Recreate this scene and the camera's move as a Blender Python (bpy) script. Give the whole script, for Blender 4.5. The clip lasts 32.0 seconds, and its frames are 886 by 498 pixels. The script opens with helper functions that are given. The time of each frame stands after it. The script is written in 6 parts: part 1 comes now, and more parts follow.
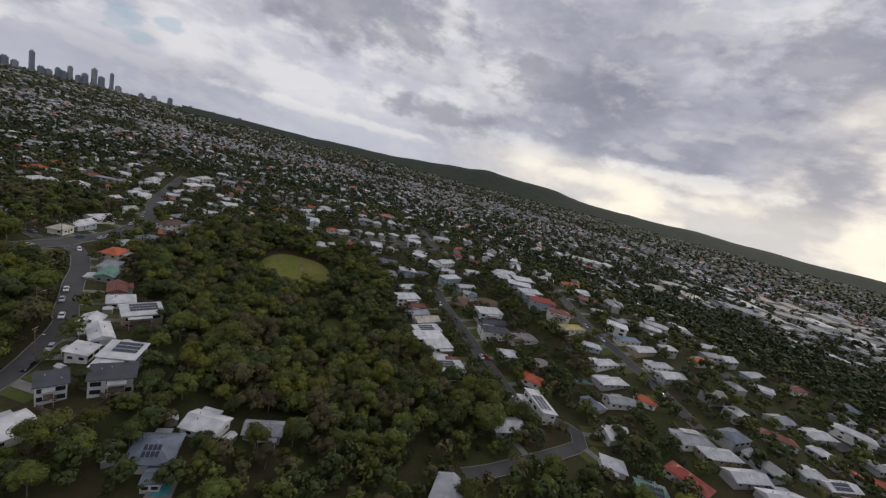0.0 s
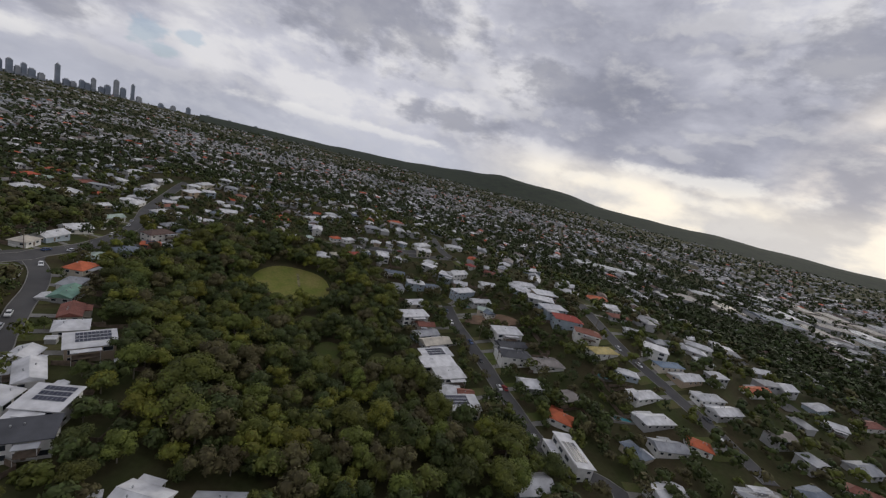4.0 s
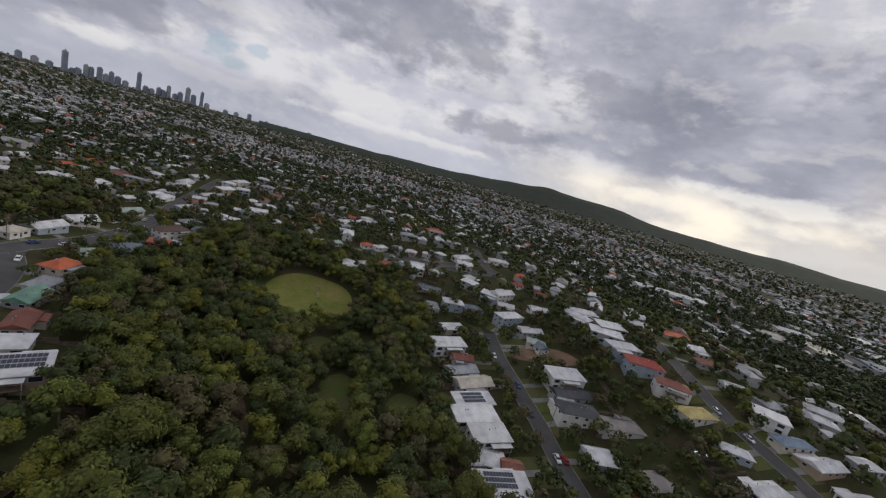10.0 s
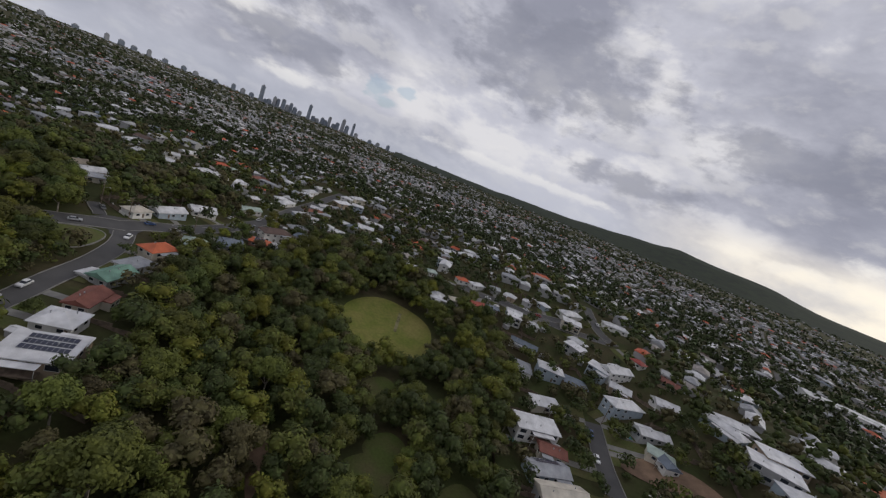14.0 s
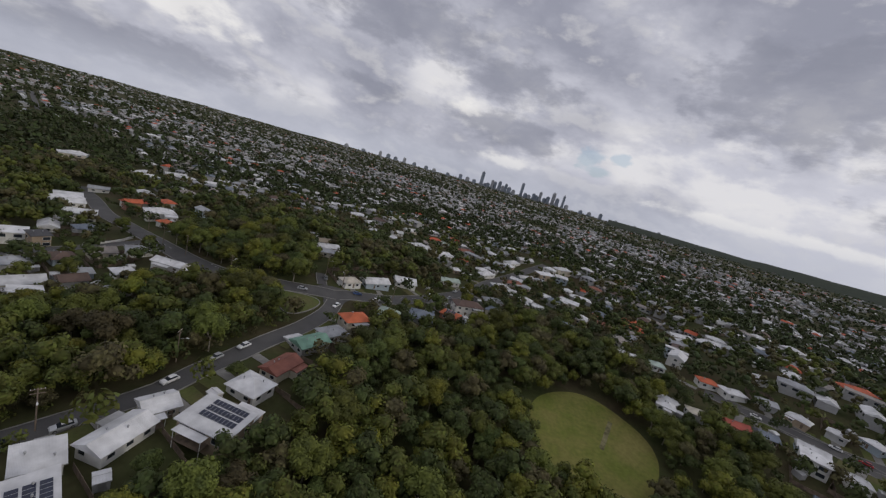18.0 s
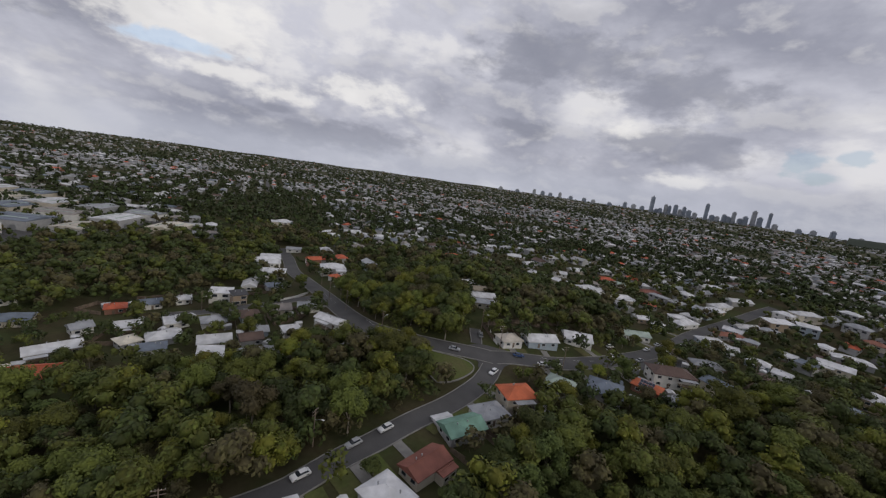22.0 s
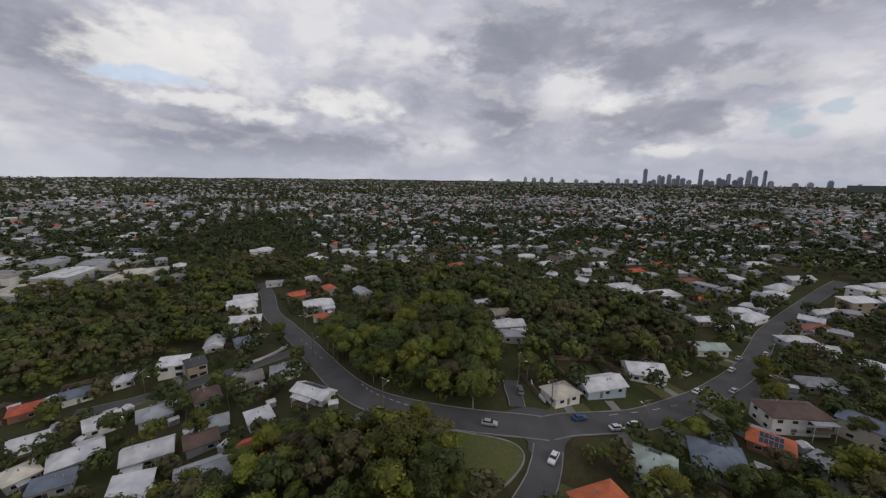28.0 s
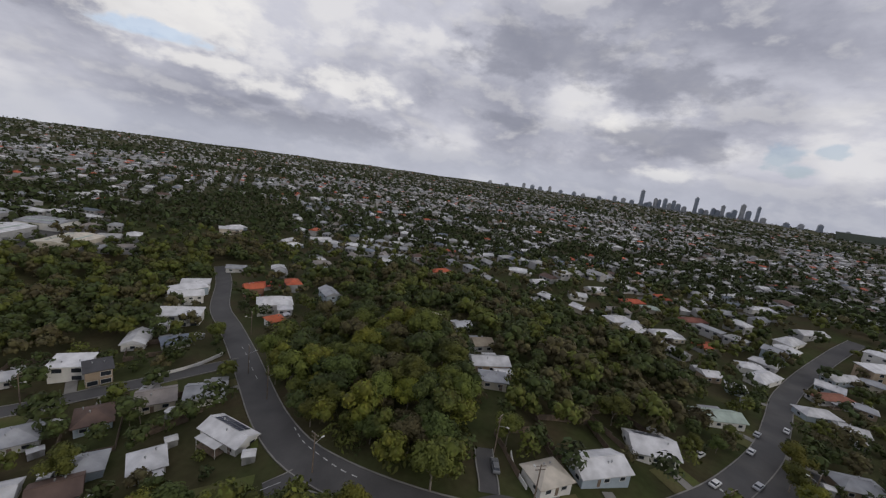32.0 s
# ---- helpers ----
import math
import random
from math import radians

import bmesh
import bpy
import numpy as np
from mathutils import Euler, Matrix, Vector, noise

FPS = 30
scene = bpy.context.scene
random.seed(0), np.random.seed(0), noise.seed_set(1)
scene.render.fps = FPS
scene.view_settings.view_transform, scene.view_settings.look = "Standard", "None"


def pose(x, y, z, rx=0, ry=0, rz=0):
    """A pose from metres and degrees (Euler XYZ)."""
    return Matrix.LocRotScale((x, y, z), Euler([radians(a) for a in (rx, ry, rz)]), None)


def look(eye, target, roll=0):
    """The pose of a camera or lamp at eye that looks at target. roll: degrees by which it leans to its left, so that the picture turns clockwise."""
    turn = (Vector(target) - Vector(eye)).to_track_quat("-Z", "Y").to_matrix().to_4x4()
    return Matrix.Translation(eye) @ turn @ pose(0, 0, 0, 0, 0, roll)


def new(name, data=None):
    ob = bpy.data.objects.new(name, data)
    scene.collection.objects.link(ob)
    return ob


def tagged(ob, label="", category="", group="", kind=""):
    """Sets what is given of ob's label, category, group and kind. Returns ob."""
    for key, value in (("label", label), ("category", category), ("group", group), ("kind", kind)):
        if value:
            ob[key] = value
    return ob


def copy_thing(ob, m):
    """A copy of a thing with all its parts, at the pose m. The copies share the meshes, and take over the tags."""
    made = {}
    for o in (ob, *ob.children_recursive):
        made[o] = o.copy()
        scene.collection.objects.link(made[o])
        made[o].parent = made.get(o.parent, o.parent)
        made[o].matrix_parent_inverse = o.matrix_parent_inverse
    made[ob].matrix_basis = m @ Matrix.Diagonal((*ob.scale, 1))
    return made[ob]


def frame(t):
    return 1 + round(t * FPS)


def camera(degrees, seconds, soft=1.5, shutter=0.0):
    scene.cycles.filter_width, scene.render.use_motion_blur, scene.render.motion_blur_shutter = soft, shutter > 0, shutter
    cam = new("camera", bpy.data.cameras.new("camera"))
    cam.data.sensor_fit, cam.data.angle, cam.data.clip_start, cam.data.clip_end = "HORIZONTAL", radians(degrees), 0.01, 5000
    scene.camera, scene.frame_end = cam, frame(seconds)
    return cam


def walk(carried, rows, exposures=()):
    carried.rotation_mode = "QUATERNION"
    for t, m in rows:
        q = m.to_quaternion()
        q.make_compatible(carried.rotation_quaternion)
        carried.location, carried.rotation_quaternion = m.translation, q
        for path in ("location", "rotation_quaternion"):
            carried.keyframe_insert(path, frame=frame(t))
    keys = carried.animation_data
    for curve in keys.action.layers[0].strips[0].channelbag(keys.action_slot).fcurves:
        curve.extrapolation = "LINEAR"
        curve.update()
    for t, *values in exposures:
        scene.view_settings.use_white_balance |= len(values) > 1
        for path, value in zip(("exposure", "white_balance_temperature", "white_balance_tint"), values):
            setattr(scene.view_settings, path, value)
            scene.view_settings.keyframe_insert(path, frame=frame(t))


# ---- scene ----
# ---------------------------------------------------------------- camera
cam = camera(98, 32.0, soft=1.25)
walk(cam, [
    (0.0, pose(-1.06, -17.40, 80.53, 78.01, -14.26, -53.59)),
    (0.5, pose(2.33, -15.28, 80.11, 78.13, -13.60, -53.11)),
    (1.0, pose(5.52, -13.27, 79.82, 78.20, -13.09, -52.92)),
    (1.5, pose(8.54, -11.27, 79.59, 78.19, -12.75, -52.81)),
    (2.0, pose(11.45, -9.31, 79.37, 78.25, -12.43, -52.69)),
    (2.5, pose(14.33, -7.31, 79.23, 78.28, -12.24, -52.55)),
    (4.5, pose(27.75, 1.25, 78.01, 78.18, -14.22, -51.15)),
    (5.0, pose(30.49, 3.29, 77.64, 78.02, -14.59, -50.76)),
    (5.5, pose(33.28, 5.46, 77.26, 78.00, -14.81, -50.23)),
    (6.0, pose(35.98, 7.67, 76.72, 77.31, -14.95, -49.81)),
    (6.5, pose(38.72, 9.93, 76.11, 77.26, -15.13, -49.20)),
    (7.0, pose(41.57, 12.14, 75.47, 77.66, -15.64, -48.03)),
    (7.5, pose(44.48, 14.49, 74.72, 77.76, -15.60, -47.18)),
    (8.0, pose(47.37, 16.94, 74.02, 78.03, -15.54, -46.40)),
    (8.5, pose(50.06, 19.38, 73.43, 78.01, -15.26, -46.10)),
    (9.0, pose(52.80, 21.86, 72.89, 78.06, -15.10, -45.90)),
    (9.5, pose(55.48, 24.38, 72.21, 78.13, -15.35, -45.44)),
    (10.0, pose(58.05, 26.93, 71.54, 78.10, -15.38, -44.85)),
    (10.5, pose(60.64, 29.62, 70.86, 78.11, -15.45, -44.23)),
    (11.0, pose(63.44, 32.49, 70.24, 78.14, -15.30, -43.64)),
    (11.5, pose(66.37, 35.40, 69.68, 78.27, -15.31, -43.23)),
    (12.0, pose(69.34, 38.24, 69.14, 78.17, -16.63, -41.71)),
    (12.5, pose(72.44, 41.07, 68.61, 78.04, -18.30, -38.83)),
    (13.0, pose(75.83, 44.02, 67.90, 77.89, -19.68, -35.53)),
    (13.5, pose(79.49, 47.27, 67.16, 77.96, -20.75, -31.23)),
    (14.0, pose(82.99, 50.73, 66.51, 77.99, -21.43, -26.65)),
    (14.5, pose(86.31, 54.41, 65.89, 78.03, -21.80, -22.17)),
    (15.0, pose(89.46, 58.04, 65.49, 77.97, -21.68, -17.76)),
    (15.5, pose(92.49, 61.66, 65.22, 77.71, -21.46, -13.04)),
    (17.5, pose(96.99, 75.60, 63.88, 78.27, -16.97, 2.22)),
    (18.0, pose(98.07, 79.51, 63.57, 78.23, -15.70, 4.91)),
    (18.5, pose(98.58, 83.41, 63.14, 78.26, -14.96, 8.22)),
    (19.0, pose(98.52, 87.33, 62.66, 78.35, -14.59, 11.50)),
    (19.5, pose(98.05, 91.30, 62.16, 78.41, -14.14, 14.74)),
    (20.0, pose(97.13, 95.44, 61.64, 78.53, -14.20, 18.50)),
    (20.5, pose(95.86, 99.71, 61.15, 78.74, -13.07, 21.95)),
    (21.0, pose(94.06, 103.96, 60.65, 78.93, -11.67, 24.64)),
    (21.5, pose(91.90, 107.98, 60.23, 79.13, -10.20, 26.78)),
    (22.0, pose(89.52, 111.76, 60.03, 79.30, -8.00, 27.50)),
    (22.5, pose(87.13, 115.53, 60.08, 79.47, -5.87, 27.50)),
    (23.0, pose(84.84, 119.03, 60.13, 79.36, -4.86, 27.66)),
    (23.5, pose(82.67, 122.41, 60.09, 79.38, -4.54, 28.16)),
    (24.0, pose(80.57, 125.82, 60.05, 79.35, -4.52, 28.54)),
    (24.5, pose(78.61, 129.24, 60.14, 79.30, -4.40, 28.70)),
    (25.0, pose(76.77, 132.59, 60.35, 79.28, -4.20, 28.62)),
    (25.5, pose(74.97, 135.81, 60.68, 79.24, -4.03, 28.62)),
    (27.5, pose(67.00, 149.02, 60.94, 79.25, -2.99, 27.68)),
    (28.0, pose(65.43, 152.32, 61.11, 79.25, -0.79, 25.85)),
    (28.5, pose(63.95, 155.74, 61.25, 79.28, 0.10, 22.79)),
    (29.0, pose(62.67, 159.19, 61.50, 79.21, -0.51, 21.44)),
    (29.5, pose(61.59, 162.64, 61.81, 79.11, -1.38, 20.33)),
    (30.0, pose(60.54, 166.11, 62.08, 79.06, -3.05, 20.29)),
    (30.5, pose(59.38, 169.66, 62.21, 78.91, -6.14, 22.20)),
    (31.0, pose(58.06, 173.20, 62.26, 78.78, -7.71, 23.88)),
    (31.5, pose(56.61, 176.76, 62.26, 78.70, -8.44, 25.18)),
    (32.0, pose(55.12, 180.53, 62.26, 78.61, -7.93, 25.79)),
], exposures=[(0.0, 0.0), (32.0, 0.0)])

# ---------------------------------------------------------------- light
SUN_AZ, SUN_EL = 95.0, 12.0      # compass from +y towards +x, behind thin cloud
world = bpy.data.worlds.new("sky")
scene.world = world
world.use_nodes = True


def build_sky():
    nt = world.node_tree
    nt.nodes.clear()
    N, L = nt.nodes.new, nt.links.new

    def mth(op, a, b=None, c=None, clamp=False):
        n = N("ShaderNodeMath")
        n.operation, n.use_clamp = op, clamp
        for i, v in enumerate((a, b, c)):
            if v is None:
                continue
            if isinstance(v, (int, float)):
                n.inputs[i].default_value = v
            else:
                L(v, n.inputs[i])
        return n.outputs[0]

    def mix(f, a, b):
        n = N("ShaderNodeMix")
        n.data_type = "RGBA"
        if isinstance(f, (int, float)):
            n.inputs[0].default_value = f
        else:
            L(f, n.inputs[0])
        for i, v in ((6, a), (7, b)):
            if isinstance(v, tuple):
                n.inputs[i].default_value = (*v, 1)
            else:
                L(v, n.inputs[i])
        return n.outputs[2]

    def ramp(v, lo, hi):
        n = N("ShaderNodeMapRange")
        n.interpolation_type = "SMOOTHSTEP"
        L(v, n.inputs[0])
        n.inputs[1].default_value, n.inputs[2].default_value = lo, hi
        return n.outputs[0]

    co = N("ShaderNodeTexCoord").outputs["Generated"]
    sep = N("ShaderNodeSeparateXYZ")
    L(co, sep.inputs[0])
    x, y, z = sep.outputs
    squash = N("ShaderNodeVectorMath")
    squash.operation = "MULTIPLY"
    L(co, squash.inputs[0])
    squash.inputs[1].default_value = (1.0, 1.0, 1.9)
    deck = squash.outputs[0]

    def shifted(dx, dy, dz):
        n = N("ShaderNodeVectorMath")
        L(deck, n.inputs[0])
        n.inputs[1].default_value = (dx, dy, dz)
        return n.outputs[0]

    def clouds(co_, scale, detail, rough, dist, seed):
        n = N("ShaderNodeTexNoise")
        n.noise_dimensions = "4D"
        L(co_, n.inputs["Vector"])
        n.inputs["W"].default_value = seed
        n.inputs["Scale"].default_value = scale
        n.inputs["Detail"].default_value = detail
        n.inputs["Roughness"].default_value = rough
        n.inputs["Distortion"].default_value = dist
        return n.outputs[0]

    big = clouds(deck, 2.3, 5, 0.48, 0.15, 3.1)
    fine = clouds(deck, 6.0, 9, 0.55, 0.12, 8.4)
    lit = clouds(shifted(0.012, 0.0, 0.04), 6.0, 9, 0.55, 0.12, 8.4)
    thick = mth("ADD", mth("MULTIPLY", big, 0.55), mth("MULTIPLY", fine, 0.45))
    sky = N("ShaderNodeTexSky")
    sky.sky_type, sky.sun_disc = "NISHITA", False
    sky.sun_elevation, sky.sun_rotation = radians(SUN_EL), radians(SUN_AZ)
    blue = N("ShaderNodeMix")
    blue.data_type, blue.blend_type = "RGBA", "MULTIPLY"
    blue.inputs[0].default_value = 1.0
    L(sky.outputs[0], blue.inputs[6])
    blue.inputs[7].default_value = (0.10, 0.12, 0.16, 1)

    def toward(az, el):
        v = N("ShaderNodeVectorMath")
        v.operation = "DOT_PRODUCT"
        L(co, v.inputs[0])
        a, e = radians(az), radians(el)
        v.inputs[1].default_value = (math.sin(a) * math.cos(e), math.cos(a) * math.cos(e), math.sin(e))
        return v.outputs["Value"]

    # grey deck: dark bellies, pale tops, edges lit from the sun's side
    deckcol = mix(ramp(thick, 0.38, 0.62), (0.59, 0.595, 0.67), (0.295, 0.305, 0.375))
    edge = ramp(mth("SUBTRACT", fine, lit), 0.0, 0.12)
    deckcol = mix(mth("MULTIPLY", edge, 0.42), deckcol, (0.72, 0.71, 0.72))
    # thin bright places where the deck breaks
    gap = mth("MULTIPLY", ramp(fine, 0.52, 0.40), ramp(big, 0.54, 0.43))
    deckcol = mix(mth("MULTIPLY", gap, 0.5), deckcol, (0.86, 0.84, 0.82))
    # the sun behind the cloud
    thin = mth("ADD", 0.12, mth("MULTIPLY", ramp(thick, 0.58, 0.46), 0.88))
    def blob(az, el, ha, he, ragged=1.6):
        """A ragged oval patch of sky, half-widths in degrees."""
        a, e = radians(az), radians(el)
        total = None
        for v, half in (((math.cos(a), -math.sin(a), 0), ha), ((-math.sin(a) * math.sin(e), -math.cos(a) * math.sin(e), math.cos(e)), he)):
            n = N("ShaderNodeVectorMath")
            n.operation = "DOT_PRODUCT"
            L(co, n.inputs[0])
            n.inputs[1].default_value = v
            t = mth("DIVIDE", n.outputs["Value"], math.sin(radians(half)))
            sq = mth("MULTIPLY", t, t)
            total = sq if total is None else mth("ADD", total, sq)
        q = mth("ADD", mth("SQRT", total), mth("MULTIPLY", mth("SUBTRACT", puff, 0.5), ragged * 2))
        return mth("MULTIPLY", ramp(q, 1.35, 0.45), ramp(toward(az, el), 0.2, 0.6))

    def union(items):
        out_ = None
        for it in items:
            b_ = blob(*it)
            out_ = b_ if out_ is None else mth("MAXIMUM", out_, b_)
        return out_

    puff = clouds(deck, 15.0, 6, 0.58, 0.1, 5.2)
    dark = union(((-77.2, 12.6, 9.2, 2.94), (-43.3, 3.6, 12.9, 2.02), (-13.6, 16.8, 11.0, 3.22), (1.6, 13.7, 8.3, 2.58), (1.2, 7.8, 8.3, 1.84), (-17.0, 8.2, 4.6, 1.1), (-50.7, 5.6, 2.4, 0.64, 0.8), (5.7, 6.9, 5.5, 1.66), (51.4, 7.0, 8.3, 1.66), (66.5, 14.2, 9.5, 2.8), (98.4, 19.8, 11.0, 4.6), (36.6, 17.3, 13.5, 5.6)))
    deckcol = mix(mth("MULTIPLY", dark, 0.62), deckcol, (0.235, 0.245, 0.305))
    bright = union(((-60.0, 13.0, 8.0, 3.6), (-40.0, 9.5, 6.0, 2.0), (-51.1, 7.3, 4.6, 1.1), (-57.3, 8.7, 7.4, 0.92), (-91, 14, 5.5, 2.39), (3.3, 3.4, 3.7, 0.92), (-4.1, 9.2, 2.3, 1.01), (81.2, 28.2, 4.6, 3.22), (85.0, 6.0, 9.2, 1.01), (76.5, 3.5, 12.9, 0.92), (36.6, 3.0, 12.9, 0.74)))
    deckcol = mix(mth("MULTIPLY", bright, 0.72), deckcol, (0.88, 0.86, 0.84))
    glow = ramp(toward(SUN_AZ + 10, 5.4), 0.962, 0.998)
    deckcol = mix(mth("MULTIPLY", glow, thin), deckcol, (1.18, 1.06, 0.90))
    # rain-grey band low over the land, warm towards the sun
    low = ramp(z, 0.09, 0.01)
    deckcol = mix(mth("MULTIPLY", low, 0.6), deckcol, (0.47, 0.49, 0.57))
    warm = mth("MULTIPLY", ramp(toward(SUN_AZ, 2.4), 0.72, 0.985), mth("MULTIPLY", ramp(z, 0.13, 0.05), mth("ADD", 0.3, mth("MULTIPLY", thin, 0.7))))
    deckcol = mix(mth("MULTIPLY", warm, 0.97), deckcol, (1.10, 1.0, 0.83))
    # blue holes
    hole = union(((14.2, 6.9, 1.4, 1.56, 2.4), (18.5, 7.5, 1.0, 0.74, 2.4), (-61.1, 10.5, 4.6, 0.74, 2.2), (15.7, 5.4, 1.7, 0.64, 2.4)))
    col = mix(mth("MULTIPLY", hole, 0.42), deckcol, blue.outputs[2])
    bg = N("ShaderNodeBackground")
    L(col, bg.inputs[0])
    bg.inputs[1].default_value = 1.0
    out = N("ShaderNodeOutputWorld")
    L(bg.outputs[0], out.inputs[0])


build_sky()
sun = new("sun", bpy.data.lights.new("sun", "SUN"))
sun.data.energy, sun.data.angle, sun.data.color = 0.8, radians(14), (1.0, 0.93, 0.82)
_a, _e = radians(SUN_AZ), radians(SUN_EL + 8)
sun.matrix_world = look((0, 0, 300), (-math.sin(_a) * math.cos(_e) * 100, -math.cos(_a) * math.cos(_e) * 100, 300 - 100 * math.sin(_e)))

# ---------------------------------------------------------------- materials


def material(name, base, rough=0.8, metal=0.0, vary=0.15, scale=0.6, fine=6.0, bump=0.15, second=None, rand=0.0, per="object", spec=0.5, stripes=0.0):
    """Base colour with two scales of variation, relief, and a shift from piece to piece."""
    m = bpy.data.materials.new(name)
    m.use_nodes = True
    nt = m.node_tree
    N, L = nt.nodes.new, nt.links.new
    b = nt.nodes["Principled BSDF"]
    b.inputs["Roughness"].default_value, b.inputs["Metallic"].default_value = rough, metal
    b.inputs["Specular IOR Level"].default_value = spec
    co = N("ShaderNodeTexCoord").outputs["Object"]

    def noise_node(s, d):
        n = N("ShaderNodeTexNoise")
        L(co, n.inputs["Vector"])
        n.inputs["Scale"].default_value, n.inputs["Detail"].default_value = s, d
        return n.outputs[0]

    a, f = noise_node(scale, 4), noise_node(fine, 3)
    ramp = N("ShaderNodeMapRange")
    L(a, ramp.inputs[0])
    ramp.inputs[1].default_value, ramp.inputs[2].default_value = 0.35, 0.65
    mixc = N("ShaderNodeMix")
    mixc.data_type = "RGBA"
    L(ramp.outputs[0], mixc.inputs[0])
    second = second or tuple(c * (1 - vary * 1.6) for c in base)
    mixc.inputs[6].default_value, mixc.inputs[7].default_value = (*base, 1), (*second, 1)
    hsv = N("ShaderNodeHueSaturation")
    L(mixc.outputs[2], hsv.inputs["Color"])
    val = N("ShaderNodeMath")
    val.operation = "MULTIPLY_ADD"
    L(f, val.inputs[0])
    val.inputs[1].default_value, val.inputs[2].default_value = vary * 1.5, 1 - vary * 0.75
    last = val.outputs[0]
    if rand:
        r = N("ShaderNodeObjectInfo").outputs["Random"] if per == "object" else N("ShaderNodeNewGeometry").outputs["Random Per Island"]
        rv = N("ShaderNodeMath")
        rv.operation = "MULTIPLY_ADD"
        L(r, rv.inputs[0])
        rv.inputs[1].default_value, rv.inputs[2].default_value = rand * 2, 1 - rand
        mm = N("ShaderNodeMath")
        mm.operation = "MULTIPLY"
        L(rv.outputs[0], mm.inputs[0])
        L(last, mm.inputs[1])
        last = mm.outputs[0]
        hv = N("ShaderNodeMath")
        hv.operation = "MULTIPLY_ADD"
        L(r, hv.inputs[0])
        hv.inputs[1].default_value, hv.inputs[2].default_value = rand * 0.10, 0.5 - rand * 0.05
        L(hv.outputs[0], hsv.inputs["Hue"])
    L(last, hsv.inputs["Value"])
    L(hsv.outputs[0], b.inputs["Base Color"])
    if bump:
        bn = N("ShaderNodeBump")
        bn.inputs["Strength"].default_value, bn.inputs["Distance"].default_value = bump, 0.1
        L(f, bn.inputs["Height"])
        if stripes:
            w = N("ShaderNodeTexWave")
            w.inputs["Scale"].default_value = stripes
            L(co, w.inputs["Vector"])
            ad = N("ShaderNodeMath")
            L(f, ad.inputs[0])
            L(w.outputs["Fac"], ad.inputs[1])
            L(ad.outputs[0], bn.inputs["Height"])
        L(bn.outputs[0], b.inputs["Normal"])
    return m


def leafy(name, base, second, rand=0.35, per="object"):
    m = material(name, base, 0.75, vary=0.35, scale=0.35, fine=2.2, bump=0.0, second=second, rand=rand, per=per, spec=0.25)
    return m


GROUND = material("ground_grass", (0.050, 0.060, 0.022), 0.95, vary=0.4, scale=0.05, fine=0.6, bump=0.3, second=(0.066, 0.054, 0.030), spec=0.1)
HILLWOOD = material("hill_wood", (0.036, 0.046, 0.030), 0.95, vary=0.4, scale=0.012, fine=0.06, bump=0.4, second=(0.026, 0.034, 0.026), spec=0.1)
FORESTFLOOR = material("leaf_litter", (0.040, 0.046, 0.022), 0.95, vary=0.35, scale=0.05, fine=0.8, second=(0.062, 0.048, 0.030), spec=0.1)
LAWN = material("lawn", (0.088, 0.112, 0.032), 0.95, vary=0.4, scale=0.12, fine=1.2, second=(0.115, 0.105, 0.050), spec=0.1)
OVAL = material("oval_grass", (0.140, 0.160, 0.036), 0.95, vary=0.45, scale=0.09, fine=0.7, second=(0.205, 0.185, 0.062), spec=0.1)
PITCH = material("worn_turf", (0.23, 0.21, 0.11), 0.95, vary=0.35, scale=0.4, fine=2.0, spec=0.1)
DIRT = material("bare_dirt", (0.24, 0.155, 0.10), 0.95, vary=0.3, scale=0.15, fine=1.5)
ASPHALT = material("asphalt", (0.062, 0.060, 0.060), 0.85, vary=0.22, scale=0.12, fine=2.5, bump=0.1, second=(0.085, 0.082, 0.080))
CONCRETE = material("concrete", (0.25, 0.24, 0.22), 0.85, vary=0.2, scale=0.3, fine=3.0)
LINEWHITE = material("road_paint", (0.62, 0.62, 0.60), 0.7, vary=0.3, fine=4.0)
TRUNK = material("gum_bark", (0.30, 0.265, 0.22), 0.9, vary=0.4, scale=0.6, fine=4.0, second=(0.14, 0.115, 0.09))
LEAF_A = leafy("leaf_gum", (0.115, 0.127, 0.023), (0.068, 0.079, 0.019))
LEAF_B = leafy("leaf_dark", (0.078, 0.095, 0.022), (0.047, 0.061, 0.017))
LEAF_C = leafy("leaf_yellow", (0.170, 0.166, 0.021), (0.101, 0.111, 0.019))
LEAF_D = leafy("leaf_grey", (0.105, 0.091, 0.038), (0.067, 0.060, 0.028))
LEAF_FAR = leafy("leaf_mass", (0.046, 0.059, 0.018), (0.031, 0.042, 0.015), 0.5, "island")
LEAF_A2, LEAF_B2 = leafy("leaf_gum_mass", (0.107, 0.118, 0.022), (0.063, 0.074, 0.017), 0.3, "island"), leafy("leaf_dark_mass", (0.061, 0.077, 0.019), (0.038, 0.051, 0.016), 0.3, "island")
LEAF_C2, LEAF_D2 = leafy("leaf_yellow_mass", (0.152, 0.153, 0.021), (0.092, 0.103, 0.018), 0.3, "island"), leafy("leaf_grey_mass", (0.101, 0.088, 0.036), (0.064, 0.057, 0.027), 0.3, "island")
GLASS = material("window_glass", (0.030, 0.036, 0.045), 0.12, vary=0.1, bump=0.0)
FRAME = material("window_frame", (0.62, 0.62, 0.60), 0.5, vary=0.08)
SOLAR = material("solar_cells", (0.012, 0.017, 0.045), 0.32, vary=0.2, scale=1.2, bump=0.0)
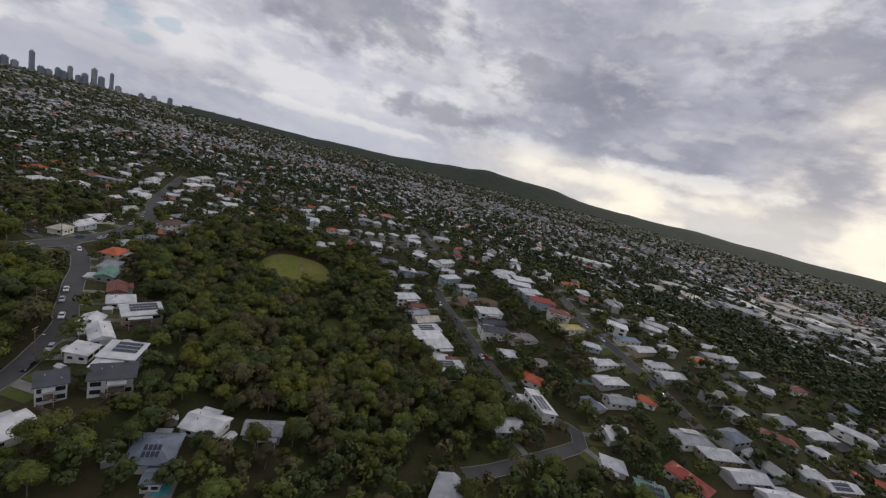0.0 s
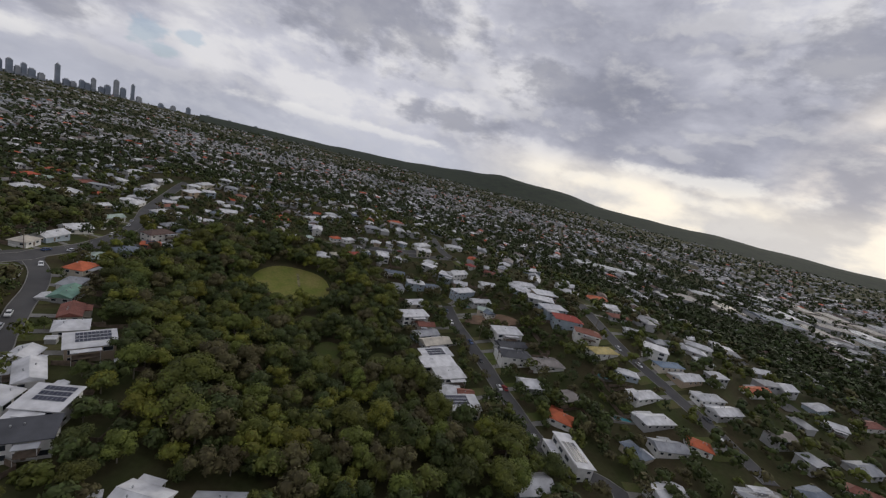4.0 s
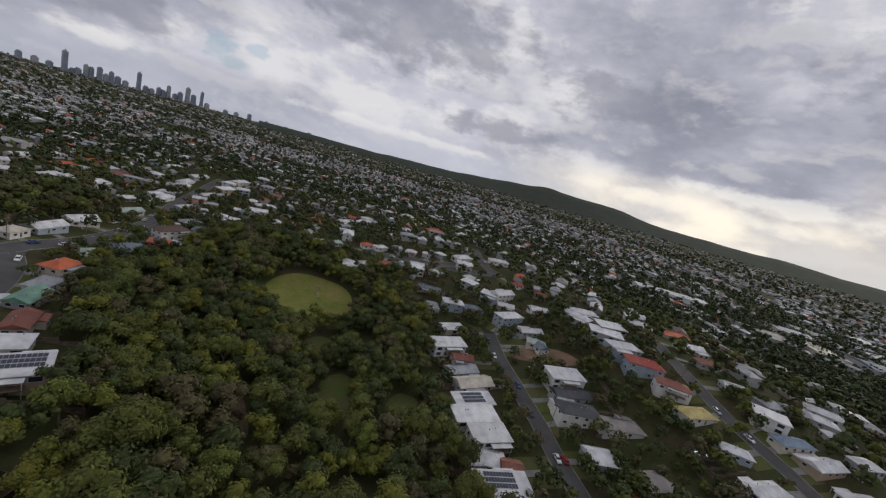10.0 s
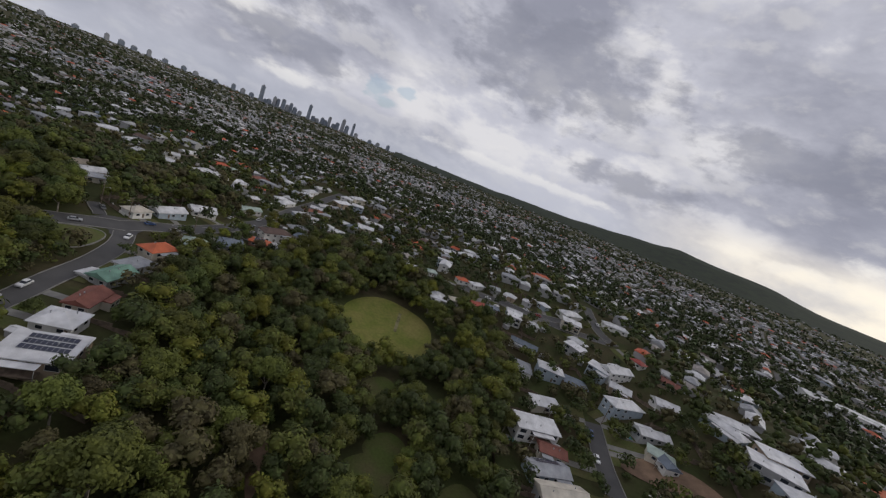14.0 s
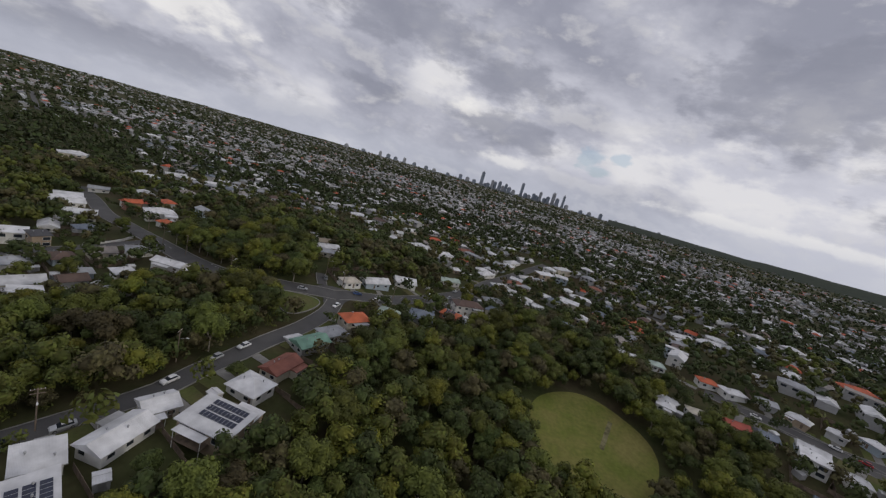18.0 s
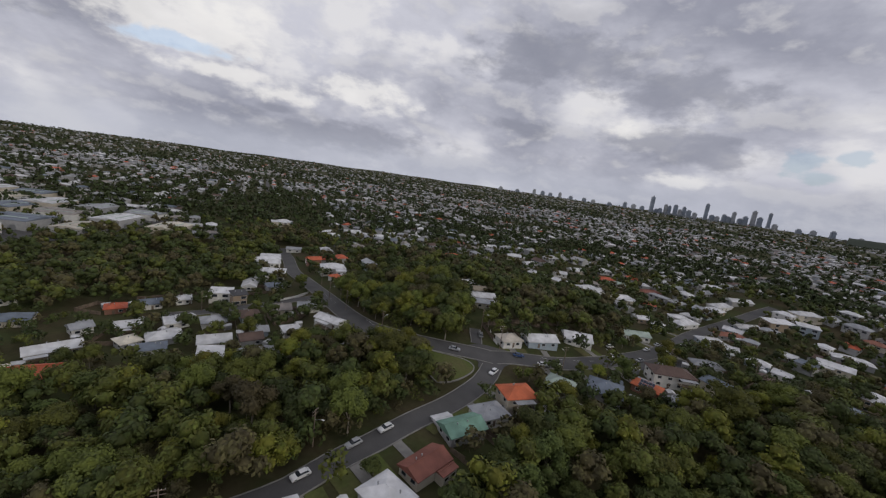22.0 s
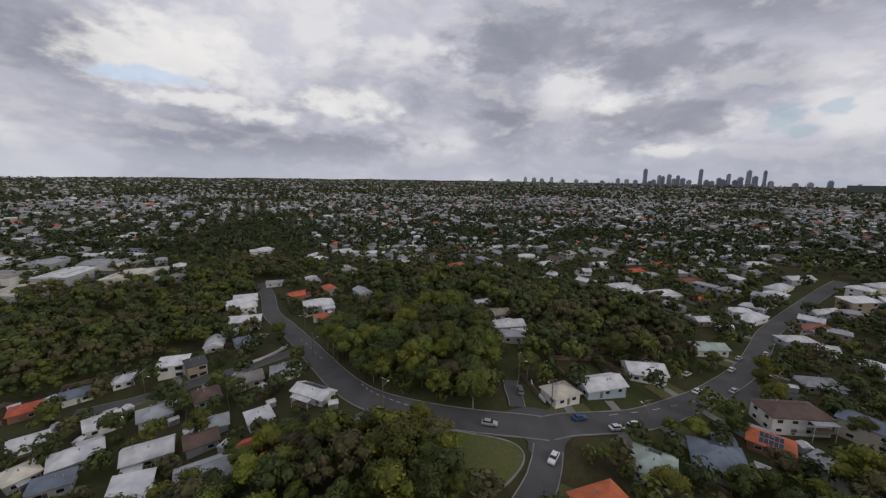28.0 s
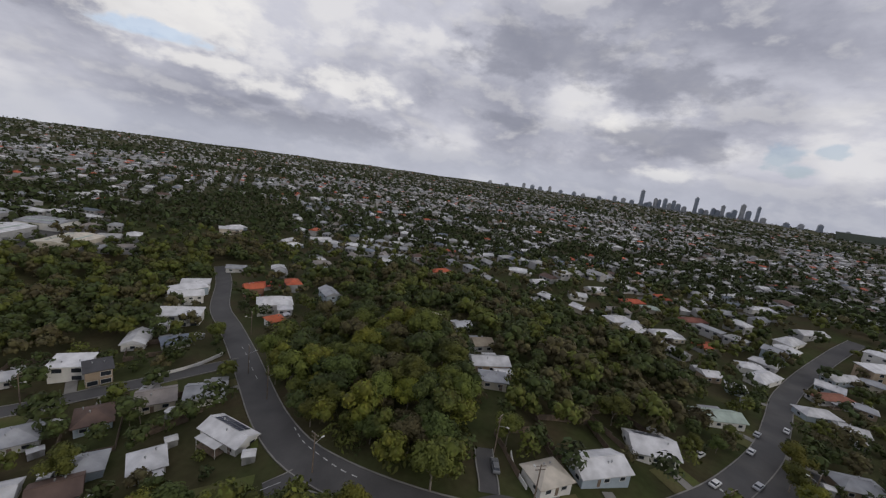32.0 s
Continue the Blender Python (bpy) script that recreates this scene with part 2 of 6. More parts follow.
FENCE = material("timber_fence", (0.20, 0.15, 0.11), 0.85, vary=0.3, scale=0.8, fine=5.0)
POOL = material("pool_water", (0.09, 0.36, 0.40), 0.08, vary=0.2, bump=0.03)
POLEWOOD = material("pole_wood", (0.22, 0.17, 0.13), 0.9, vary=0.3, fine=6.0)
TYRE = material("tyre", (0.025, 0.025, 0.025), 0.9, vary=0.2)
STEEL = material("grey_steel", (0.42, 0.43, 0.44), 0.45, 0.6, vary=0.15)
ROOFS = {k: material("roof_" + k, c, 0.7, vary=0.2, scale=0.25, fine=2.0, bump=0.25, rand=0.12, stripes=1.6, spec=0.3) for k, c in dict(
    white=(0.66, 0.66, 0.67), cream=(0.62, 0.57, 0.48), grey=(0.36, 0.37, 0.39), taupe=(0.30, 0.27, 0.25), brown=(0.13, 0.085, 0.070),
    redbrown=(0.26, 0.105, 0.075), red=(0.36, 0.075, 0.060), orange=(0.52, 0.125, 0.060), green=(0.17, 0.30, 0.23), palegreen=(0.42, 0.50, 0.44),
    slate=(0.17, 0.20, 0.245), blue=(0.20, 0.27, 0.36), charcoal=(0.075, 0.078, 0.088), tan=(0.40, 0.34, 0.25), yellow=(0.50, 0.40, 0.16), dark=(0.06, 0.06, 0.065)).items()}
WALLS = {k: material("wall_" + k, c, 0.75, vary=0.1, scale=0.4, fine=3.0, bump=0.1, rand=0.06) for k, c in dict(
    white=(0.70, 0.69, 0.66), cream=(0.56, 0.51, 0.42), grey=(0.38, 0.38, 0.38), blue=(0.33, 0.39, 0.44), tan=(0.36, 0.28, 0.20), ochre=(0.42, 0.24, 0.08), brick=(0.26, 0.13, 0.09)).items()}
CARS = {k: material("car_" + k, c, 0.28, 0.1, vary=0.05, bump=0.0) for k, c in dict(white=(0.72, 0.72, 0.72), silver=(0.42, 0.43, 0.45), black=(0.02, 0.02, 0.022), red=(0.32, 0.03, 0.03), blue=(0.04, 0.08, 0.20), grey=(0.14, 0.145, 0.15)).items()}
ROOFS["dull"] = material("roof_dull", (0.36, 0.36, 0.36), 0.6, vary=0.2, scale=0.25, fine=2.0, bump=0.2)
FARROOF = [ROOFS[k] for k in ("white", "grey", "taupe", "orange", "brown", "slate", "dull")]

# ---------------------------------------------------------------- ground


def swell(a, x, y, cx, cy, sx, sy):
    return a * np.exp(-((x - cx) / sx) ** 2 - ((y - cy) / sy) ** 2)


# smaller rises and dips: height, centre
KNOLLS = [(-2.2, -120, 200), (2.9, -120, 360), (0.6, -40, 280), (2.6, -40, 360), (1.3, 40, 120), (-0.6, 40, 200), (0.7, 40, 280), (2.0, 40, 360), (2.2, 40, 440), (1.5, 120, -40), (-0.9, 120, 40), (-2.7, 120, 120), (0.7, 120, 200), (3.9, 120, 280), (2.1, 120, 360), (2.5, 120, 440), (1.3, 200, 40), (-1.1, 200, 120), (2.9, 200, 200), (4.4, 200, 280), (-1.4, 200, 440), (-6.2, 280, -40), (0.5, 280, 40), (0.8, 280, 120), (0.8, 280, 280), (-1.2, 280, 360)]


def terrain(x, y):
    """Height of the land: a road ridge, a gully with the oval, an east hill, and a slight rise to the horizon."""
    z = -24.0 + swell(10, x, y, 45, 150, 45, 90) + swell(13, x, y, 15, 285, 65, 70)
    z = z + swell(16, x, y, 290, 30, 65, 110) + swell(22, x, y, 370, 200, 90, 400) + swell(9, x, y, 215, -70, 70, 70) + swell(9, x, y, 285, 285, 90, 60)
    z = z - swell(6, x, y, 160, 200, 60, 60) - swell(9, x, y, -200, 300, 80, 120) + swell(18, x, y, 217, 520, 90, 90) + swell(12, x, y, 12, 520, 60, 50)
    d = np.hypot(x - 60, y - 130)
    z = z + 24 * np.clip((d - 450) / 4450, 0, 1) ** 1.15
    z = z + np.clip((d - 500) / 600, 0, 1) * (5 * np.sin(x / 310 + 1) * np.cos(y / 270) + 3 * np.sin(x / 130 + y / 170))
    for a, cx, cy in KNOLLS:
        z = z + swell(a, x, y, cx, cy, 85, 85)
    return z + 3.76


def gz(x, y):
    return float(terrain(np.float64(x), np.float64(y)))


def from_arrays(name, verts, faces, mats, smooth=False, mat_index=None):
    me = bpy.data.meshes.new(name)
    me.from_pydata([tuple(v) for v in verts], [], [tuple(int(i) for i in f) for f in faces])
    for m in (mats if isinstance(mats, (list, tuple)) else [mats]):
        me.materials.append(m)
    if mat_index is not None:
        me.polygons.foreach_set("material_index", np.asarray(mat_index, dtype=np.int32))
    if smooth:
        me.polygons.foreach_set("use_smooth", np.ones(len(me.polygons), dtype=bool))
    return new(name, me)


def build_ground():
    radii = list(np.arange(6, 460, 5.0))
    while radii[-1] < 4950:
        radii.append(radii[-1] * 1.035 + 1)
    seg = 288
    ang = np.linspace(0, 2 * np.pi, seg, endpoint=False)
    R, A = np.meshgrid(radii, ang, indexing="ij")
    X, Y = 60 + R * np.cos(A), 150 + R * np.sin(A)
    Z = terrain(X, Y)
    verts = np.stack([X.ravel(), Y.ravel(), Z.ravel()], 1).tolist() + [(60, 150, gz(60, 150))]
    c = len(verts) - 1
    faces = [(c, (j), (j + 1) % seg) for j in range(seg)]
    for i in range(len(radii) - 1):
        a, b = i * seg, (i + 1) * seg
        for j in range(seg):
            k = (j + 1) % seg
            faces.append((a + j, b + j, b + k, a + k))
    ob = from_arrays("ground", verts, faces, GROUND, smooth=True)
    return tagged(ob, "dark green grassy suburban land rising to the horizon", "ground", kind="structure")


build_ground()


def drape(x, y, lift):
    return (x, y, gz(x, y) + lift)


def smooth_line(points, step=4.0):
    """A curve through the points, resampled evenly."""
    P = [Vector((*p, 0)) for p in points]
    P = [P[0] * 2 - P[1]] + P + [P[-1] * 2 - P[-2]]
    out = []
    for i in range(1, len(P) - 2):
        a, b, c, d = P[i - 1:i + 3]
        n = max(1, int((c - b).length / step))
        for k in range(n):
            t = k / n
            out.append(0.5 * ((2 * b) + (c - a) * t + (2 * a - 5 * b + 4 * c - d) * t * t + (3 * b - a - 3 * c + d) * t ** 3))
    return out + [P[-2]]


def ribbon(line, o1, o2, lift, thick=0.0):
    verts, faces = [], []
    n = len(line)
    for i, p in enumerate(line):
        t = (line[min(i + 1, n - 1)] - line[max(i - 1, 0)]).normalized()
        s = Vector((-t.y, t.x, 0))
        for k in range(3 if abs(o2 - o1) > 2 else 2):
            o = o1 + (o2 - o1) * k / (2 if abs(o2 - o1) > 2 else 1)
            q = p + s * o
            verts.append(drape(q.x, q.y, lift))
    w = 3 if abs(o2 - o1) > 2 else 2
    for i in range(n - 1):
        for k in range(w - 1):
            a = i * w + k
            faces.append((a, a + 1, a + w + 1, a + w))
    if thick:
        m = len(verts)
        verts += [(x, y, z - thick) for x, y, z in verts]
        for i in range(n - 1):
            for a in (i * w, i * w + w - 1):
                faces.append((a, a + w, m + a + w, m + a))
    return verts, faces


ROADLINES = []


def road(name, width, points, label, kerbs=True, dashed=False):
    line = smooth_line(points)
    ROADLINES.append((line, width))
    v, f = ribbon(line, -width / 2, width / 2, 0.22)
    ob = tagged(from_arrays(name, v, f, ASPHALT, True), label, "road", kind="structure")
    if kerbs:
        for side in (-1, 1):
            v, f = ribbon(line, side * width / 2, side * (width / 2 + 0.3), 0.36, 0.3)
            k = from_arrays("kerb", v, f, CONCRETE)
            k.parent = ob
    return ob


# ---------------------------------------------------------------- building blocks


def part(name, bm, mat, parent=None, label="", m=None):
    me = bpy.data.meshes.new(name)
    bm.to_mesh(me)
    bm.free()
    for k in (mat if isinstance(mat, (list, tuple)) else [mat]):
        me.materials.append(k)
    return piece(name, me, parent, m, label)


def piece(name, me, parent=None, m=None, label=""):
    ob = new(name, me)
    if parent:
        ob.parent = parent
    if m is not None:
        ob.matrix_basis = m
    if label:
        ob["label"] = label
    return ob


def box(bm, x0, x1, y0, y1, z0, z1, mi=0):
    v = [bm.verts.new(c) for c in ((x0, y0, z0), (x1, y0, z0), (x1, y1, z0), (x0, y1, z0), (x0, y0, z1), (x1, y0, z1), (x1, y1, z1), (x0, y1, z1))]
    for f in ((3, 2, 1, 0), (4, 5, 6, 7), (0, 1, 5, 4), (1, 2, 6, 5), (2, 3, 7, 6), (3, 0, 4, 7)):
        bm.faces.new([v[i] for i in f]).material_index = mi


def tube(bm, p, q, r0, r1, n=6):
    p, q = Vector(p), Vector(q)
    d = (q - p).normalized()
    a = d.orthogonal().normalized()
    b = d.cross(a)
    rings = []
    for c, r in ((p, r0), (q, r1)):
        rings.append([bm.verts.new(c + (a * math.cos(t) + b * math.sin(t)) * r) for t in (2 * math.pi * i / n for i in range(n))])
    for i in range(n):
        j = (i + 1) % n
        bm.faces.new((rings[0][i], rings[0][j], rings[1][j], rings[1][i]))
    bm.faces.new(rings[1])
    return rings


def mesh_of(name, fill, mats):
    bm = bmesh.new()
    fill(bm)
    me = bpy.data.meshes.new(name)
    bm.to_mesh(me)
    bm.free()
    for k in (mats if isinstance(mats, (list, tuple)) else [mats]):
        me.materials.append(k)
    return me


def inset_slab(bm, w, h, border, back, front, recess):
    """One closed slab whose face is let in behind a border: material 0 inside, 1 round it. It faces +y."""
    def ring(a, b, y):
        return [bm.verts.new(c) for c in ((-a, y, -b), (a, y, -b), (a, y, b), (-a, y, b))]
    A, B = ring(w / 2, h / 2, back), ring(w / 2, h / 2, front)
    C, D = ring(w / 2 - border, h / 2 - border, front), ring(w / 2 - border, h / 2 - border, front - recess)
    for P, Q in ((A, B), (B, C), (C, D)):
        for i in range(4):
            j = (i + 1) % 4
            bm.faces.new((P[j], P[i], Q[i], Q[j])).material_index = 1
    bm.faces.new(D[::-1]).material_index = 0
    bm.faces.new(A).material_index = 1


def fill_window(w, h):
    return lambda bm: inset_slab(bm, w, h, 0.10, -0.05, 0.07, 0.05)


WINDOW = mesh_of("window", fill_window(1.7, 1.2), [GLASS, FRAME])
WIDEWINDOW = mesh_of("window", fill_window(2.8, 1.7), [GLASS, FRAME])


def fill_panel(bm):
    inset_slab(bm, 1.0, 1.64, 0.03, 0.0, 0.07, 0.01)
    bmesh.ops.rotate(bm, verts=bm.verts[:], cent=(0, 0, 0), matrix=Matrix.Rotation(radians(90), 3, "X"))


PANEL = mesh_of("solar_panel", fill_panel, [SOLAR, STEEL])
ROOFWORD = dict(white="white metal", cream="cream metal", grey="grey metal", taupe="weathered grey tile", brown="dark brown tile", redbrown="faded red-brown tile", red="deep red tile",
                orange="orange terracotta tile", green="green metal", palegreen="pale green metal", slate="blue-grey metal", blue="pale blue metal", charcoal="charcoal metal", tan="tan metal", yellow="mustard yellow tile", dark="near-black metal")
HOUSES = []
hrand = random.Random(5)


def roof_mesh(bm, w, d, e, zt, rise, style):
    X, Y = w / 2 + e, d / 2 + e
    t = 0.18
    if style == "flat":
        a = [bm.verts.new(c) for c in ((-X, -Y, zt), (X, -Y, zt), (X, Y, zt + rise), (-X, Y, zt + rise))]
        b = [bm.verts.new((v.co.x, v.co.y, v.co.z - t * 1.3)) for v in a]
        bm.faces.new(a)
        bm.faces.new(b[::-1])
        for i in range(4):
            j = (i + 1) % 4
            bm.faces.new((a[j], a[i], b[i], b[j]))
        return
    r = max(0.2, X - Y) if style == "hip" else X
    base = [(-X, -Y), (X, -Y), (X, Y), (-X, Y)]
    a = [bm.verts.new((x, y, zt)) for x, y in base]
    b = [bm.verts.new((x, y, zt - t)) for x, y in base]
    p, q = bm.verts.new((-r, 0, zt + rise)), bm.verts.new((r, 0, zt + rise))
    bm.faces.new((a[0], a[1], q, p))
    bm.faces.new((a[2], a[3], p, q))
    bm.faces.new((a[1], a[2], q))
    bm.faces.new((a[3], a[0], p))
    bm.faces.new(b[::-1])
    for i in range(4):
        j = (i + 1) % 4
        bm.faces.new((a[j], a[i], b[i], b[j]))
    # ridge capping
    if style != "flat":
        box(bm, -r, r, -0.14, 0.14, zt + rise - 0.03, zt + rise + 0.07)


def house(x, y, rot, w, d, roof, storeys=1, solar=0, style="", wall="", deck=1, plain=0):
    """One detached house: walls down into the slope, roof with eaves, windows, door, deck, solar panels."""
    rnd = hrand
    style = style or ("flat" if roof in ("charcoal", "dark") or (roof == "white" and storeys == 2 and rnd.random() < 0.55) else ("gable" if rnd.random() < 0.4 else "hip"))
    wall = wall or ("white" if roof == "charcoal" and storeys == 2 else "") or rnd.choice(("white", "white", "white", "cream", "grey", "blue", "tan") if roof != "orange" else ("white", "cream", "white", "brick"))
    z = gz(x, y)
    h = 3.0 if storeys == 1 else 5.5
    base = new("house")
    base.matrix_world = pose(x, y, z, 0, 0, rot)
    if not plain:
        w, d = w * 0.86, d * 0.86
    kind = {"flat": "flat skillion", "hip": "hipped", "gable": "gabled"}[style]
    tagged(base, f"{'two-storey' if storeys == 2 else 'low'} {wall} house, {kind} {ROOFWORD[roof]} roof{', solar panels' if solar else ''}", "house", "suburban houses")
    HOUSES.append((x, y, max(w, d) / 2))
    bm = bmesh.new()
    box(bm, -w / 2, w / 2, -d / 2, d / 2, -3.0, h)
    if style == "gable":
        rise0 = (d / 2) * 0.42
        for s in (-1, 1):
            v = [bm.verts.new(c) for c in ((s * w / 2, -d / 2, h), (s * w / 2, d / 2, h), (s * w / 2, 0, h + rise0))]
            bm.faces.new(v if s > 0 else v[::-1])
    part("wall", bm, WALLS[wall], base, f"{wall} painted walls")
    rise = {"flat": 0.9, "hip": (d / 2 + 0.5) * 0.42, "gable": (d / 2 + 0.5) * 0.42}[style]
    bm = bmesh.new()
    roof_mesh(bm, w, d, 0.6, h + (0.22 if style == "flat" else 0.02), rise, style)
    part("roof", bm, ROOFS[roof], base, f"{ROOFWORD[roof]} roof")
    if not plain and w > 10 and rnd.random() < 0.45:
        ws, ww, wd = rnd.choice((-1, 1)), w * rnd.uniform(0.34, 0.5), d * rnd.uniform(0.35, 0.6)
        wx, hy = rnd.choice((-1, 1)) * (w - ww) / 2 * 0.92, h - rnd.choice((0.5, 1.0, 2.6 if storeys == 2 else 0.7))
        ya, yb = sorted((ws * (d / 2 - 0.3), ws * (d / 2 + wd)))
        bm = bmesh.new()
        box(bm, wx - ww / 2, wx + ww / 2, ya, yb, -3.0, hy)
        part("wing_wall", bm, WALLS[wall], base, f"{wall} side wing")
        bm = bmesh.new()
        roof_mesh(bm, ww, wd, 0.4, hy + 0.03, wd * 0.12, "flat" if style == "flat" else "gable")
        part("wing_roof", bm, ROOFS[roof if rnd.random() < 0.75 else "white"], base, "lower wing roof", pose(wx, (ya + yb) / 2, 0))
        for k in (-0.25, 0.25):
            piece("window", WINDOW, base, pose(wx + k * ww, ws * (d / 2 + wd), hy - 1.4, 0, 0, 0 if ws > 0 else 180))
    wide = style == "flat"
    for lv in range(storeys):
        zc = h - 1.35 - 2.7 * lv
        n = 2 if plain else max(2, int(w / 3.6))
        for i in range(n):
            xx = -w / 2 + w * (i + 0.5) / n
            for s in (-1, 1):
                if rnd.random() < 0.82:
                    piece("window", WIDEWINDOW if wide else WINDOW, base, pose(xx, s * (d / 2), zc, 0, 0, 0 if s > 0 else 180))
        for s in (-1, 1):
            for yy in ((0,) if plain else (-d / 4, d / 4)):
                if rnd.random() < 0.75:
                    piece("window", WINDOW, base, pose(s * (w / 2), yy, zc, 0, 0, -90 if s > 0 else 90))
    side = rnd.choice((-1, 1))
    bm = bmesh.new()
    box(bm, -0.45, 0.45, -0.04, 0.05, 0, 2.05)
    part("door", bm, FENCE, base, "timber front door", pose(rnd.uniform(-w / 4, w / 4) + 1.2, side * d / 2, max(0.1, h - 3.4 - (2.7 if storeys == 2 else 0)), 0, 0, 0 if side > 0 else 180))
    if deck and rnd.random() < 0.6:
        # covered deck on one long side
        dl = w * rnd.uniform(0.35, 0.6)
        dx = rnd.uniform(-(w - dl) / 2, (w - dl) / 2)
        bm = bmesh.new()
        box(bm, dx - dl / 2, dx + dl / 2, side * d / 2, side * (d / 2 + 2.6), h - 2.9, h - 2.7) if side > 0 else box(bm, dx - dl / 2, dx + dl / 2, -d / 2 - 2.6, -d / 2, h - 2.9, h - 2.7)
        part("deck", bm, FENCE, base, "timber deck")
        y0, y1 = (d / 2 + 0.58, d / 2 + 2.8) if side > 0 else (-d / 2 - 2.8, -d / 2 - 0.58)
        bm = bmesh.new()
        box(bm, dx - dl / 2 - 0.2, dx + dl / 2 + 0.2, y0, y1, h - 0.42, h - 0.30)
        part("deck_roof", bm, ROOFS["white" if roof == "white" else "grey"], base, "flat patio roof")
        for xx in (dx - dl / 2 + 0.1, dx + dl / 2 - 0.1):
            bm = bmesh.new()
            box(bm, xx - 0.06, xx + 0.06, side * (d / 2 + 2.45) - 0.06, side * (d / 2 + 2.45) + 0.06, -2.5, h - 0.42)
            part("post", bm, FRAME, base)
    if not plain:
        # fittings on the roof and beside the wall
        for _ in range(2):
            fx, fy = rnd.uniform(-0.32, 0.32) * w, rnd.choice((-1, 1)) * d * rnd.uniform(0.12, 0.2)
            fz = h + 0.05 + (rise * (fy + d / 2 + 0.6) / (d + 1.2) + 0.2 if style == "flat" else rise * (1 - abs(fy) / (d / 2 + 0.6)))
            bm = bmesh.new()
            tube(bm, (fx, fy, fz - 0.2), (fx, fy, fz + 0.35), 0.12, 0.12, 6)
            tube(bm, (fx, fy, fz + 0.35), (fx, fy, fz + 0.62), 0.24, 0.16, 8)
            part("roof_vent", bm, STEEL, base, "round metal roof vent")
        bm = bmesh.new()
        box(bm, -0.5, 0.5, 0.0, 0.38, 0, 0.75)
        part("air_conditioner", bm, FRAME, base, "pale outdoor air-conditioning box", pose(rnd.uniform(-0.3, 0.3) * w, d / 2 + 0.02, h - 2.85))
    if solar:
        pitch = math.degrees(math.atan2(rise, (d + 1.1) if style == "flat" else (d / 2 + 0.55)))
        cols = max(3, min(10, int(w * 0.72)))
        rows = 2 if style != 'flat' else max(2, min(4, int((d - 1.0) / 2.0)))
        x0 = rnd.uniform(-0.08, 0.08) * w if style != 'hip' else 0.0
        cols = min(cols, int((w - d * 0.55) / 1.04)) if style == 'hip' else cols
        s = rnd.choice((-1, 1)) if style != "flat" else -1
        for r in range(rows):
            for c in range(cols):
                yy = (d / 4 - 0.9 + 1.72 * r) if style != "flat" else (d / 2 - 1.4 - 1.75 * r - 1.0)
                if style == "flat":
                    yl = d / 2 - 1.2 - 2.0 * r
                    zz = h + 0.22 + rise * (yl + d / 2 + 0.55) / (d + 1.1) + 0.06
                    m = pose(x0 + (c - cols / 2 + 0.5) * 1.04, yl, zz, pitch, 0, 0)
                else:
                    zz = h + 0.02 + rise * (1 - yy / (d / 2 + 0.55)) + 0.06
                    m = pose(x0 + (c - cols / 2 + 0.5) * 1.04, s * yy, zz, -s * pitch, 0, 0)
                piece("solar_panel", PANEL, base, m)
    return base


# ---------------------------------------------------------------- streets
road("ridge_road", 8.5, [(-195.7, 358.2), (-159.2, 334.2), (-119.5, 304.0), (-90.8, 289.1), (-63.7, 274.4), (-42.2, 261.8), (-22.1, 250.4), (-5.7, 243.7), (8.4, 241.6), (22.1, 242.0), (33.2, 244.0), (42.0, 246.9), (50.5, 250.0)], "curving asphalt ridge road with pale kerbs")
road("shop_street", 8, [(50.5, 250.0), (55.2, 254.6), (63.4, 260.7), (74.0, 269.4), (84.3, 282.1), (96.0, 299.0), (111.7, 328.0), (123.0, 357.3), (134.1, 387.8), (154.2, 427.1), (178.8, 466.0), (197.2, 490.8)], "wide asphalt street with parked cars")
road("loop_street", 7, [(52.4, 243.5), (53.1, 232.8), (49.8, 215.7), (44.4, 199.8), (41.2, 187.5), (37.5, 175.0), (35.5, 164.8), (31.3, 156.1), (26.5, 148.8), (20.0, 139.6), (12.8, 133.8), (-1.6, 126.9), (-10.9, 124.3), (-25.6, 117.0), (-36.6, 105.2), (-44.7, 86.6), (-50.1, 60.9), (-54.7, 19.8)], "asphalt street curving round a wooded block")
road("west_street", 6.5, [(-59.4, 269.0), (-65.7, 261.0), (-73.6, 248.7), (-82.6, 235.1), (-91.8, 219.1), (-102.7, 205.4)], "narrow grey asphalt suburban street")
road("west_lane", 6, [(1.8, 237.6), (0.8, 235.6), (-1.7, 231.8)], "narrow grey asphalt suburban street")
road("bush_lane", 4.2, [(41.3, 254.4), (40.2, 257.0), (37.6, 261.5), (35.7, 265.6)], "narrow grey asphalt suburban street")
road("gully_street", 7, [(242.1, 139.7), (227.3, 120.2), (218.6, 105.6), (210.5, 92.5), (202.7, 79.4), (194.8, 68.5), (185.0, 53.0), (176.0, 40.0), (170.0, 27.0), (171.0, 12.0)], "narrow grey asphalt suburban street")
road("hill_street", 7, [(319.8, 74.1), (301.3, 59.4), (286.2, 44.2), (275.1, 30.1), (268.3, 17.6), (262.6, 5.5), (258.0, -2.3), (250.0, -16.0), (238.0, -30.0), (225.0, -42.0)], "narrow grey asphalt suburban street")
road("bend_road", 6, [(171.7, 13.5), (171.8, 2.6), (164.9, -0.9), (153.9, 3.3), (135.2, 12.2), (121.2, 18.9), (111.7, 24.6)], "narrow grey asphalt suburban street")
road("oval_road", 7, [(248.8, 254.0), (267.4, 245.0), (294.8, 218.0), (319.8, 199.0)], "narrow grey asphalt suburban street")
